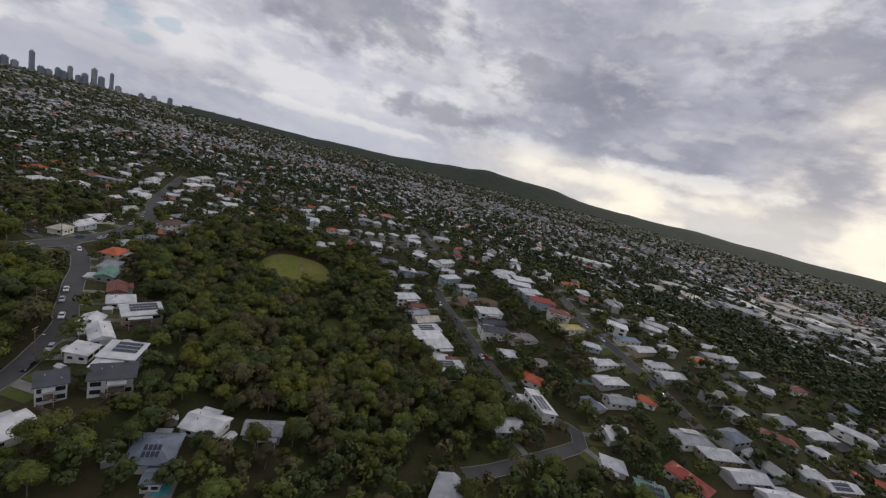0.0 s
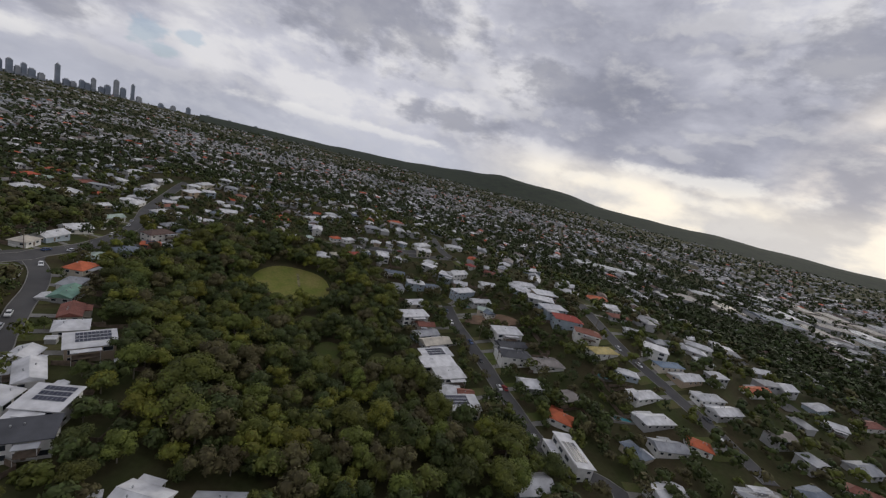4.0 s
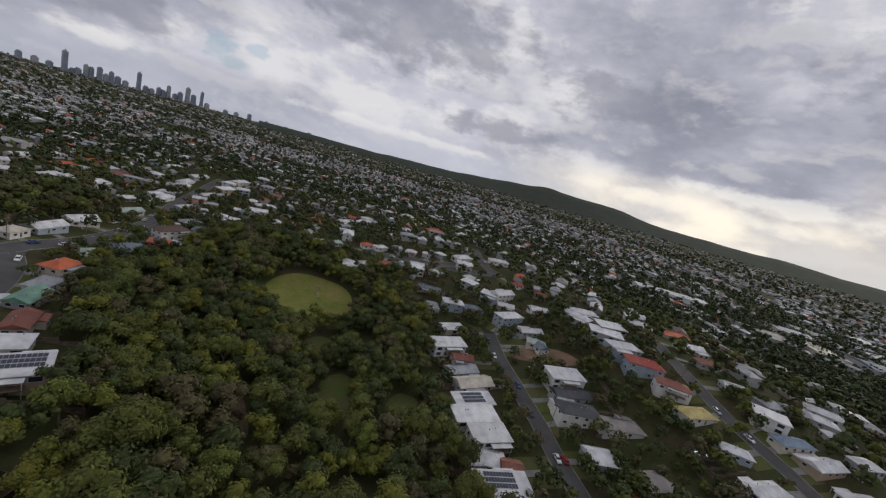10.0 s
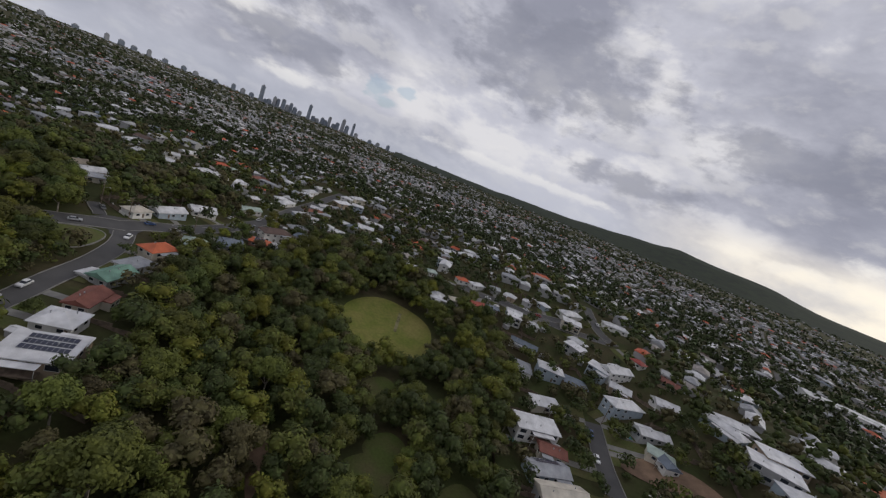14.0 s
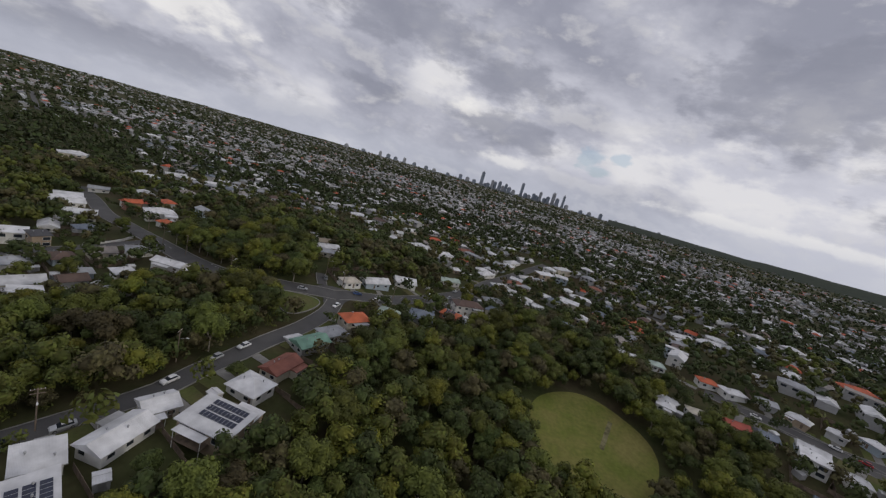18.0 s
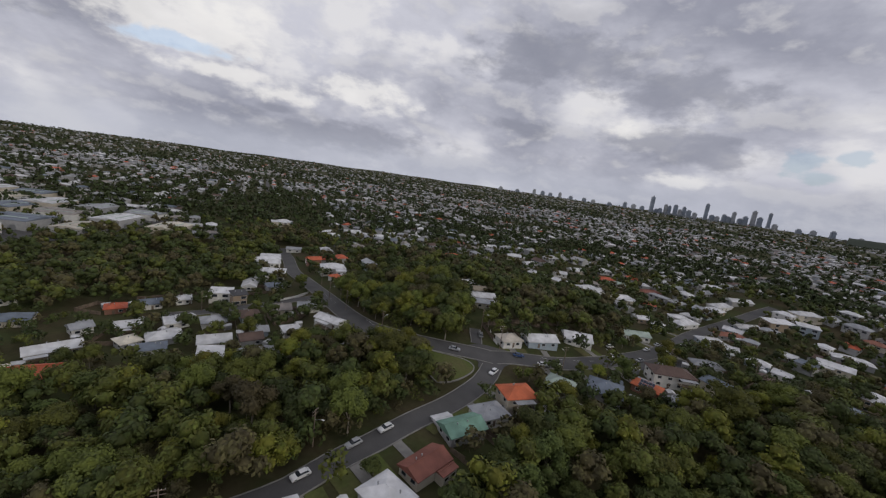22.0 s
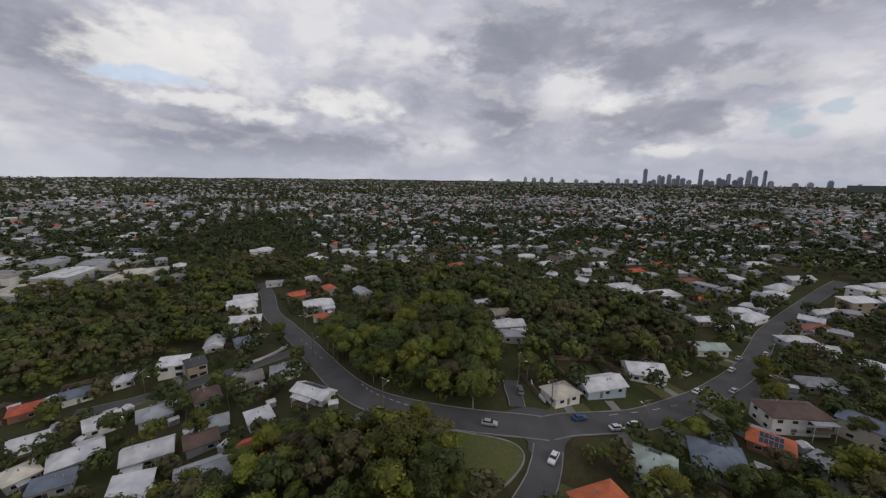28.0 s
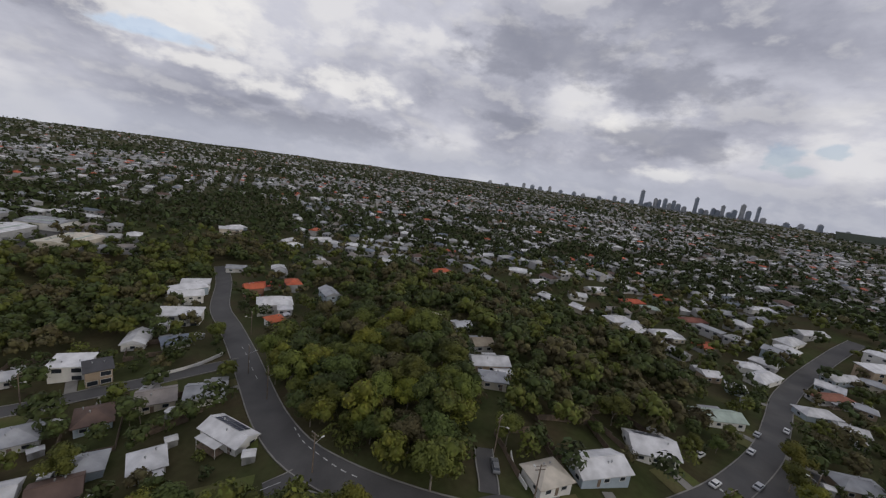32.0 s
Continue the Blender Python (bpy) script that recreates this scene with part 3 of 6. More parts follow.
road("far_street", 7, [(236.9, 264.7), (257.0, 250.6), (272.3, 239.3), (289.8, 230.4), (310.9, 221.9)], "narrow grey asphalt suburban street")
road("far_avenue", 7, [(351.0, 250.6), (327.4, 216.8), (321.7, 195.8)], "narrow grey asphalt suburban street")

# the oval, with its pitch
OVX, OVY = 167.5, 213.5


def build_oval():
    n = 72
    verts, faces = [], []
    for ring, s in enumerate((1.0, 0.66, 0.33)):
        for i in range(n):
            a = 2 * math.pi * i / n
            k = s * (1 + 0.03 * math.sin(3 * a + 1) + 0.02 * math.sin(5 * a))
            x, y = 24 * k * math.cos(a), 27.5 * k * math.sin(a)
            c, q = math.cos(radians(-12)), math.sin(radians(-12))
            verts.append(drape(OVX + x * c - y * q, OVY + x * q + y * c, 0.25))
    for r in range(2):
        for i in range(n):
            j = (i + 1) % n
            faces.append((r * n + i, r * n + j, r * n + n + j, r * n + n + i))
    faces.append(tuple(range(2 * n, 3 * n)))
    tagged(from_arrays("sports_oval", verts, faces, OVAL, True), "mown yellow-green grass oval ringed by dark trees", "sports field", kind="structure")
    line = [Vector((179.5, 227.5, 0)), Vector((175.5, 219.5, 0)), Vector((171.5, 211.5, 0))]
    v, f = ribbon(line, -0.9, 0.9, 0.32)
    tagged(from_arrays("cricket_pitch", v, f, PITCH), "worn pale cricket pitch strip on the oval", "pitch")


build_oval()

# ---------------------------------------------------------------- houses that the camera passes
house(57.8, 205.1, 59, 13.4, 8.3, "green", 1, 0, "gable")
house(61.6, 216.8, 55, 11.4, 8.3, "grey", 1, 0, "hip")
house(42.6, 126.7, -41, 12.0, 10.4, "white", 2, 1, "flat")
house(34.4, 136.8, 49, 7.8, 7.3, "white", 1, 0, "flat")
house(41.1, 146.3, 83, 13.4, 7.3, "white", 1, 0, "gable")
house(41.0, 157.0, 56, 7.8, 7.3, "white", 1, 0, "gable")
house(56.3, 155.7, -9, 15.1, 10.4, "white", 2, 1, "flat")
house(54.4, 173.6, -14, 10.7, 9.4, "white", 1, 0, "hip")
house(56.4, 186.8, 75, 12.8, 7.3, "redbrown", 1, 0, "gable")
house(66.3, 229.1, 45, 12.4, 9.4, "orange", 2, 0, "hip")
house(205.0, 239.2, -26, 7.8, 7.3, "white", 2, 0)
house(221.3, 241.7, -11, 10.1, 7.3, "cream", 1, 0)
house(241.4, 271.7, -7, 10.4, 7.3, "orange", 1, 0)
house(250.5, 265.3, 5, 12.4, 7.3, "white", 1, 0)
house(263.6, 261.1, -13, 7.8, 7.3, "grey", 1, 0)
house(235.4, 238.5, -6, 10.8, 7.3, "red", 1, 0)
house(246.1, 235.3, -11, 8.0, 7.3, "slate", 1, 0)
house(272.1, 252.4, -53, 9.4, 8.3, "white", 1, 0)
house(283.8, 245.9, -51, 7.8, 7.3, "white", 1, 0)
house(296.4, 242.5, -79, 9.3, 7.3, "white", 1, 0)
house(255.3, 223.1, -35, 10.5, 8.3, "white", 2, 0)
house(268.2, 218.5, -31, 8.2, 7.3, "white", 1, 0)
house(300.0, 216.9, -39, 14.2, 8.3, "white", 2, 0)
house(246.3, 198.6, -43, 17.7, 7.3, "slate", 1, 0)
house(278.0, 190.6, -77, 12.0, 8.3, "white", 2, 0)
house(345.4, 304.2, -3, 19.0, 8.0, "orange", 1, 0, plain=1)
house(200.1, 287.4, -9, 9.4, 7.3, "white", 1, 0)
house(210.5, 283.4, -5, 8.3, 7.3, "white", 1, 0)
house(219.8, 280.2, -8, 7.8, 7.3, "palegreen", 1, 0)
house(174.5, 325.5, -55, 9.1, 7.3, "white", 1, 0)
house(159.2, 356.6, -24, 9.8, 7.0, "white", 1, 0, plain=1)
house(99.5, 338.3, 28, 18.6, 8.3, "palegreen", 1, 0)
house(131.3, 323.1, 17, 14.7, 8.3, "grey", 1, 0)
house(140.6, 375.5, 22, 13.8, 7.0, "white", 1, 0, plain=1)
house(279.7, 289.0, -84, 9.4, 7.0, "white", 1, 0, plain=1)
house(283.2, 373.5, 10, 17.7, 7.0, "white", 1, 0, plain=1)
house(330.2, 408.2, -11, 13.7, 7.0, "white", 1, 0, plain=1)
house(249.8, 389.0, 4, 12.6, 7.0, "orange", 1, 0, plain=1)
house(218.5, 354.9, 10, 13.7, 7.0, "redbrown", 1, 0, plain=1)
house(-99.5, 237.8, 46, 11.8, 8.3, "white", 2, 0)
house(-110.4, 224.6, 64, 7.8, 7.3, "white", 1, 0)
house(-114.4, 211.5, 69, 10.0, 8.3, "slate", 1, 0)
house(-118.3, 198.7, 65, 8.9, 8.3, "orange", 1, 0)
house(-83.0, 206.1, 70, 10.3, 9.4, "white", 1, 0)
house(-71.1, 215.5, 65, 10.7, 9.4, "grey", 1, 0)
house(-64.2, 228.8, 63, 9.2, 10.4, "brown", 1, 0)
house(-58.8, 241.6, 59, 10.8, 9.4, "taupe", 1, 0)
house(-47.7, 249.5, 48, 11.7, 9.4, "grey", 1, 0)
house(-24.0, 239.8, 1, 15.2, 7.3, "white", 1, 1, "gable")
house(-33.1, 225.7, 63, 7.9, 8.3, "white", 1, 0)
house(-44.8, 219.1, 56, 7.8, 7.3, "grey", 1, 0)
house(-41.4, 212.4, 63, 9.4, 8.3, "brown", 1, 0)
house(-51.5, 203.6, 58, 13.3, 9.4, "white", 1, 0)
house(-70.0, 194.5, 68, 13.3, 9.4, "white", 1, 0)
house(-91.5, 191.6, 66, 9.7, 8.3, "white", 1, 0)
house(-75.4, 184.4, 86, 7.8, 8.3, "cream", 1, 0)
house(-62.7, 186.7, 59, 9.6, 7.3, "slate", 1, 0)
house(-157.2, 315.5, 50, 15.8, 8.3, "white", 2, 0)
house(-140.5, 299.9, 60, 17.4, 9.4, "white", 2, 0)
house(-115.3, 281.8, 43, 20.1, 9.4, "white", 2, 0)
house(-93.8, 267.3, 67, 10.4, 8.3, "slate", 1, 1)
house(-177.0, 356.2, 41, 12.0, 7.0, "grey", 1, 0, plain=1)
house(-121.1, 324.6, 64, 10.6, 8.3, "orange", 2, 0)
house(-91.5, 313.1, 51, 18.1, 12.5, "white", 2, 1, "hip")
house(-77.1, 300.9, 76, 7.8, 8.3, "orange", 1, 0)
house(-1.3, 339.1, 54, 9.1, 7.3, "white", 1, 0)
house(14.5, 320.8, 43, 8.9, 8.3, "tan", 1, 0)
house(23.2, 304.4, 37, 14.8, 8.3, "white", 1, 1, "gable")
house(28.1, 294.0, 26, 9.6, 7.3, "grey", 1, 0)
house(51.6, 265.0, 49, 10.4, 8.3, "cream", 1, 0, "hip")
house(62.0, 277.1, 41, 16.1, 9.4, "white", 1, 0, "gable")
house(75.3, 297.6, 18, 14.0, 11.5, "white", 1, 1, "gable")
house(114.2, 291.0, 22, 19.1, 10.4, "brown", 2, 0, "hip")
house(105.9, 275.4, -15, 11.2, 8.3, "orange", 1, 1, "hip")
house(91.6, 261.2, 1, 13.4, 13.6, "slate", 1, 1, "hip")
house(76.6, 249.9, -6, 10.7, 11.5, "palegreen", 1, 1, "hip")
house(148.4, 368.6, 1, 9.4, 7.3, "white", 1, 0)
house(166.3, 346.0, -28, 7.8, 7.3, "white", 1, 0)
house(104.4, 382.3, 30, 9.0, 7.3, "white", 1, 0)
house(113.3, 376.5, -4, 8.1, 7.3, "white", 1, 0)
house(127.0, 411.4, 14, 13.0, 8.3, "white", 1, 0)
house(173.2, 486.8, 34, 19.0, 8.0, "white", 1, 0, plain=1)
house(158.2, 413.5, -20, 11.5, 8.3, "white", 1, 0)
house(188.7, 446.5, 31, 19.0, 9.0, "white", 2, 0, plain=1)
house(210.0, 473.5, 32, 19.0, 9.0, "white", 2, 0, plain=1)
house(182.1, 432.8, -22, 9.8, 7.0, "grey", 1, 0, plain=1)
house(199.3, 386.3, -20, 17.0, 9.4, "white", 2, 0)
house(217.2, 415.8, -11, 17.8, 8.0, "white", 1, 0, plain=1)
house(240.5, 452.9, -39, 11.8, 8.0, "redbrown", 1, 0, plain=1)
house(208.0, 427.8, -36, 7.5, 7.0, "white", 1, 0, plain=1)
house(45.1, 436.6, -27, 18.0, 8.0, "white", 1, 0, plain=1)
house(65.0, 424.6, 46, 17.9, 9.4, "white", 2, 0)
house(89.5, 429.6, 36, 20.9, 9.4, "white", 1, 0)
house(169.6, 637.0, 40, 19.0, 9.0, "white", 1, 0, plain=1)
house(73.2, 485.0, 40, 16.9, 8.0, "orange", 1, 0, plain=1)
house(164.7, 399.0, -19, 9.0, 7.3, "grey", 1, 0)
house(181.1, 390.7, -28, 8.1, 7.3, "white", 1, 0)
house(-66.2, 556.5, 51, 19.0, 8.0, "white", 1, 0, plain=1)
house(-268.7, 418.4, 56, 19.0, 8.0, "white", 2, 0, plain=1)
house(-204.9, 466.7, 56, 19.0, 8.0, "white", 1, 0, plain=1)
house(48.0, 488.1, 44, 16.6, 8.0, "white", 1, 0, plain=1)
house(109.2, 472.9, 36, 19.0, 8.0, "redbrown", 1, 0, plain=1)
house(-91.4, 140.4, 86, 11.2, 8.3, "palegreen", 1, 0)
house(-77.2, 147.2, 71, 12.4, 9.4, "cream", 1, 0)
house(-85.3, 166.2, 75, 17.2, 8.3, "white", 1, 0)
house(-88.8, 240.3, 70, 7.8, 7.3, "dark", 2, 0)
house(-155.7, 172.3, -89, 8.4, 7.3, "white", 1, 0)
house(-39.0, 124.4, -68, 7.8, 8.3, "white", 2, 1)
house(-150.7, 306.7, 82, 18.2, 8.0, "white", 2, 0, plain=1)
house(-123.5, 145.4, -81, 9.7, 8.3, "white", 1, 0)
house(-99.3, 151.5, -89, 7.8, 7.3, "brown", 1, 0)
house(-101.4, 179.6, 85, 7.8, 7.3, "grey", 1, 0)
house(-126.5, 336.0, 66, 19.0, 8.0, "orange", 1, 0, plain=1)
house(-280.9, 431.7, 81, 19.0, 9.0, "white", 1, 0, plain=1)
house(-202.8, 428.9, 81, 19.0, 9.0, "white", 1, 0, plain=1)
house(38.4, 83.5, -37, 12.1, 12.5, "slate", 1, 1, "hip")
house(52.6, 86.3, -57, 12.4, 9.4, "white", 1, 0, "gable")
house(66.2, 76.8, -40, 12.9, 7.3, "grey", 1, 0, "gable")
house(14.3, 110.7, 14, 12.3, 10.4, "white", 1, 0, "hip")
house(37.4, 116.4, -21, 12.8, 8.3, "charcoal", 2, 0, "flat")
house(24.4, 121.4, -10, 7.8, 7.3, "charcoal", 2, 0, "flat")
house(171.8, 21.8, 51, 20.9, 8.3, "white", 2, 1, "flat")
house(192.8, 34.4, -76, 11.7, 9.4, "orange", 1, 0, "hip")
house(226.5, 1.7, -34, 20.9, 8.3, "white", 1, 0)
house(197.5, 3.6, 66, 11.7, 7.3, "slate", 1, 0)
house(211.6, -6.3, -45, 17.2, 8.3, "grey", 1, 0)
house(224.1, -16.2, -73, 11.0, 8.3, "orange", 1, 0)
house(206.4, -39.4, -45, 20.9, 9.4, "grey", 1, 1)
house(204.6, -49.6, -44, 20.9, 8.3, "white", 1, 0)
house(159.9, -14.8, -66, 10.2, 8.3, "white", 1, 0)
house(175.7, -39.8, 73, 17.8, 9.4, "red", 1, 0, "hip")
house(157.3, -29.3, -63, 12.6, 8.3, "green", 1, 1)
house(197.5, -58.9, -43, 20.9, 8.3, "white", 1, 0)
house(194.8, -70.9, -47, 20.9, 9.4, "white", 1, 0)
house(231.3, -84.3, -50, 13.8, 7.3, "white", 1, 0)
house(234.3, -94.8, -44, 20.9, 7.3, "white", 1, 1)
house(229.4, -103.3, -47, 20.9, 8.3, "taupe", 1, 0)
house(200.7, -89.0, -46, 20.9, 8.3, "white", 1, 0)
house(297.9, -135.6, -46, 19.0, 7.0, "white", 1, 0, plain=1)
house(263.3, -113.3, -71, 13.5, 7.0, "orange", 1, 0, plain=1)
house(254.9, -74.7, -77, 19.0, 8.3, "redbrown", 1, 0)
house(289.4, -96.9, -42, 19.0, 8.0, "white", 1, 0, plain=1)
house(311.8, -115.2, 85, 19.0, 8.0, "white", 2, 0, plain=1)
house(228.5, -112.1, -79, 11.9, 8.3, "grey", 1, 0)
house(248.8, -134.6, -87, 11.2, 8.0, "white", 1, 0, plain=1)
house(263.7, -23.5, -33, 20.9, 8.3, "white", 1, 0)
house(241.4, 10.0, -28, 19.8, 7.3, "white", 1, 0)
house(277.7, -4.3, -28, 20.9, 8.3, "white", 1, 0)
house(268.8, -15.7, -37, 20.0, 7.3, "white", 1, 0)
house(252.0, 21.9, -62, 12.9, 7.3, "white", 1, 0)
house(280.1, 6.3, -35, 20.9, 7.3, "blue", 1, 0)
house(285.8, 15.7, -72, 13.0, 8.0, "white", 2, 0, plain=1)
house(345.3, -4.5, -75, 18.1, 8.0, "white", 1, 0, plain=1)
house(341.3, -69.1, -31, 19.0, 7.0, "white", 1, 0, plain=1)
house(353.2, -93.7, -37, 19.0, 7.0, "redbrown", 1, 0, plain=1)
house(320.7, -72.8, -68, 11.6, 7.0, "white", 1, 0, plain=1)
house(313.0, -37.3, -31, 19.0, 7.0, "orange", 1, 0, plain=1)
house(207.0, 139.6, -18, 20.9, 9.4, "white", 2, 0, "flat")
house(224.1, 152.9, -14, 15.8, 7.3, "white", 1, 0, "flat")
house(207.4, 129.1, -30, 11.9, 7.3, "redbrown", 1, 0, "gable")
house(199.4, 122.2, -14, 18.2, 8.3, "grey", 1, 1, "gable")
house(197.1, 112.3, -16, 20.9, 9.4, "cream", 1, 0, "gable")
house(187.4, 103.7, -21, 20.9, 8.3, "white", 1, 1, "flat")
house(177.7, 95.1, -25, 20.9, 9.4, "white", 2, 0, "flat")
house(174.4, 85.1, -25, 17.0, 9.4, "white", 2, 0, "flat")
house(163.2, 82.1, -33, 7.8, 7.3, "white", 1, 0, "gable")
house(168.9, 78.0, -42, 9.0, 8.3, "white", 1, 0, "hip")
house(171.3, 72.1, -42, 8.0, 8.3, "redbrown", 1, 0, "gable")
house(159.4, 68.0, -32, 20.9, 10.4, "white", 2, 1, "flat")
house(234.8, 88.2, -30, 20.9, 10.4, "white", 2, 0, "flat")
house(228.4, 80.7, -30, 20.9, 8.3, "charcoal", 1, 0, "gable")
house(218.2, 72.4, -39, 20.9, 10.4, "charcoal", 2, 1, "hip")
house(227.7, 57.4, -38, 20.9, 9.4, "taupe", 1, 1, "hip")
house(252.0, 115.0, -56, 11.5, 8.3, "palegreen", 1, 0)
house(260.2, 124.8, -23, 17.1, 7.3, "white", 1, 0)
house(303.4, 118.1, -89, 20.9, 9.4, "white", 1, 0)
house(288.0, 93.4, -55, 20.9, 10.4, "white", 2, 0, "flat")
house(281.1, 80.4, -36, 20.9, 10.4, "white", 2, 0, "hip")
house(273.7, 67.0, -51, 20.9, 11.5, "red", 2, 0, "hip")
house(267.5, 51.1, -62, 17.2, 9.4, "redbrown", 2, 0, "hip")
house(260.8, 38.5, -29, 20.7, 9.4, "yellow", 1, 0, "hip")
house(355.7, 99.7, -29, 19.0, 8.0, "white", 1, 0, plain=1)
house(333.2, 58.9, -37, 20.4, 8.3, "white", 1, 0)
house(353.0, 70.9, -40, 19.0, 8.0, "orange", 1, 0, plain=1)
house(317.2, 45.3, -45, 17.7, 8.3, "redbrown", 1, 0)
house(299.8, 32.1, -56, 10.7, 8.3, "white", 1, 0)
house(354.4, 6.6, -49, 14.9, 8.0, "white", 1, 0, plain=1)
house(324.8, -2.3, -77, 16.1, 8.3, "white", 1, 0)
house(313.4, -8.9, -60, 12.1, 7.3, "white", 1, 0)
house(356.9, -38.7, -49, 17.8, 8.0, "white", 1, 0, plain=1)
house(210.1, 246.5, -54, 7.8, 7.3, "white", 1, 0)
house(261.7, 231.6, -33, 11.5, 8.3, "white", 1, 0)
house(312.8, 231.6, 4, 19.0, 9.0, "white", 1, 0, plain=1)
house(290.0, 199.0, -73, 12.7, 8.3, "white", 1, 0)
house(345.1, 215.3, -34, 19.0, 8.0, "white", 1, 0, plain=1)
house(276.0, 169.4, -67, 12.7, 8.3, "white", 2, 0)
house(275.6, 154.6, -47, 12.1, 8.3, "white", 1, 0)
house(316.3, 173.9, -87, 7.5, 7.0, "red", 1, 0, plain=1)
house(461.2, 412.8, -15, 19.0, 8.0, "orange", 1, 0, plain=1)
house(310.2, 329.3, 57, 19.0, 7.0, "white", 1, 0, plain=1)
house(313.7, 379.1, -20, 12.4, 7.0, "white", 1, 0, plain=1)
house(250.8, 112.0, 68, 10.6, 7.3, "slate", 1, 0)
house(614.3, 240.9, -66, 19.0, 8.0, "white", 1, 0, plain=1)
house(314.2, 152.6, -63, 11.1, 8.3, "redbrown", 1, 0)
house(158.1, 467.1, 54, 19.0, 9.0, "white", 1, 0, plain=1)
house(153.9, 400.8, 31, 20.9, 7.3, "redbrown", 1, 0)
house(167.8, 429.4, 38, 20.9, 7.3, "white", 1, 0)
house(160.6, 534.2, 25, 19.0, 8.0, "white", 1, 0, plain=1)
house(211.9, 640.7, -4, 19.0, 8.0, "white", 1, 0, plain=1)
house(84.9, 479.8, 15, 12.1, 7.0, "palegreen", 1, 0, plain=1)
house(-12.0, 490.2, 14, 17.6, 9.0, "white", 1, 0, plain=1)
house(-66.7, 453.3, 60, 17.2, 8.0, "orange", 1, 0, plain=1)
house(-108.6, 444.3, 0, 15.3, 8.0, "white", 1, 0, plain=1)
house(-190.4, 464.6, 17, 19.0, 9.0, "white", 1, 0, plain=1)
house(-217.5, 439.3, -85, 17.5, 8.0, "white", 1, 0, plain=1)
house(-19.8, 343.0, 19, 11.3, 8.3, "cream", 1, 0)
house(113.4, 806.5, 2, 19.0, 8.0, "white", 1, 0, plain=1)
house(171.1, 780.7, 9, 19.0, 8.0, "white", 1, 0, plain=1)
house(313.8, 726.4, -12, 19.0, 8.0, "white", 1, 0, plain=1)
house(370.2, 1102.5, 31, 19.0, 8.0, "grey", 1, 0, plain=1)
house(36.9, 464.8, 22, 11.3, 8.0, "white", 1, 0, plain=1)
house(-153.8, 546.8, 20, 19.0, 9.0, "white", 1, 0, plain=1)
house(-167.4, 474.4, 22, 19.0, 9.0, "white", 1, 0, plain=1)
house(285.7, 166.0, -3, 20.9, 9.4, "white", 2, 0)
house(261.6, 141.7, -10, 20.9, 9.4, "white", 2, 0)
house(480.9, 421.1, 10, 19.0, 9.0, "redbrown", 1, 0, plain=1)
house(313.0, 117.8, -40, 20.9, 9.4, "white", 1, 0)
house(299.4, 95.5, -36, 20.9, 10.4, "white", 2, 0)
house(820.1, 254.1, -38, 19.0, 9.0, "redbrown", 1, 0, plain=1)
house(371.3, 140.4, -25, 19.0, 8.0, "white", 1, 0, plain=1)
house(470.2, 500.0, -8, 19.0, 7.0, "white", 1, 0, plain=1)
house(305.0, 365.1, -10, 17.2, 7.0, "white", 1, 0, plain=1)
house(838.1, 593.7, 2, 19.0, 8.0, "white", 1, 0, plain=1)
house(821.1, 478.9, -29, 19.0, 8.0, "grey", 1, 0, plain=1)
house(706.8, 331.4, -37, 19.0, 8.0, "white", 1, 0, plain=1)
house(324.7, 159.4, -50, 10.7, 8.3, "white", 1, 0)
house(129.5, 401.1, 54, 19.0, 8.0, "white", 1, 0, plain=1)
house(71.5, 414.7, 73, 19.0, 8.0, "white", 2, 0, plain=1)
house(205.3, 449.7, -6, 11.5, 8.0, "white", 2, 0, plain=1)
house(157.3, 607.6, 53, 19.0, 8.0, "white", 1, 0, plain=1)
house(252.6, 658.5, 45, 19.0, 8.0, "white", 1, 0, plain=1)



def street_row(line, start, off):
    """Plain houses side by side along one side of a street, where nothing stands yet."""
    for i in range(start, len(line) - 2, 4):
        t = (line[i + 1] - line[i - 1]).normalized()
        p = line[i] + Vector((-t.y, t.x, 0)) * off
        if min(math.hypot(p.x - a, p.y - b) - c for a, b, c in HOUSES) > 4.5:
            house(p.x, p.y, math.degrees(math.atan2(t.y, t.x)) + 90, 11.0, 8.0, hrand.choice(("white", "white", "grey", "white", "cream", "redbrown")), hrand.choice((1, 1, 2)), 0, plain=1)


for off in (-14.5, 14.5):
    street_row(ROADLINES[1][0], 38, off)

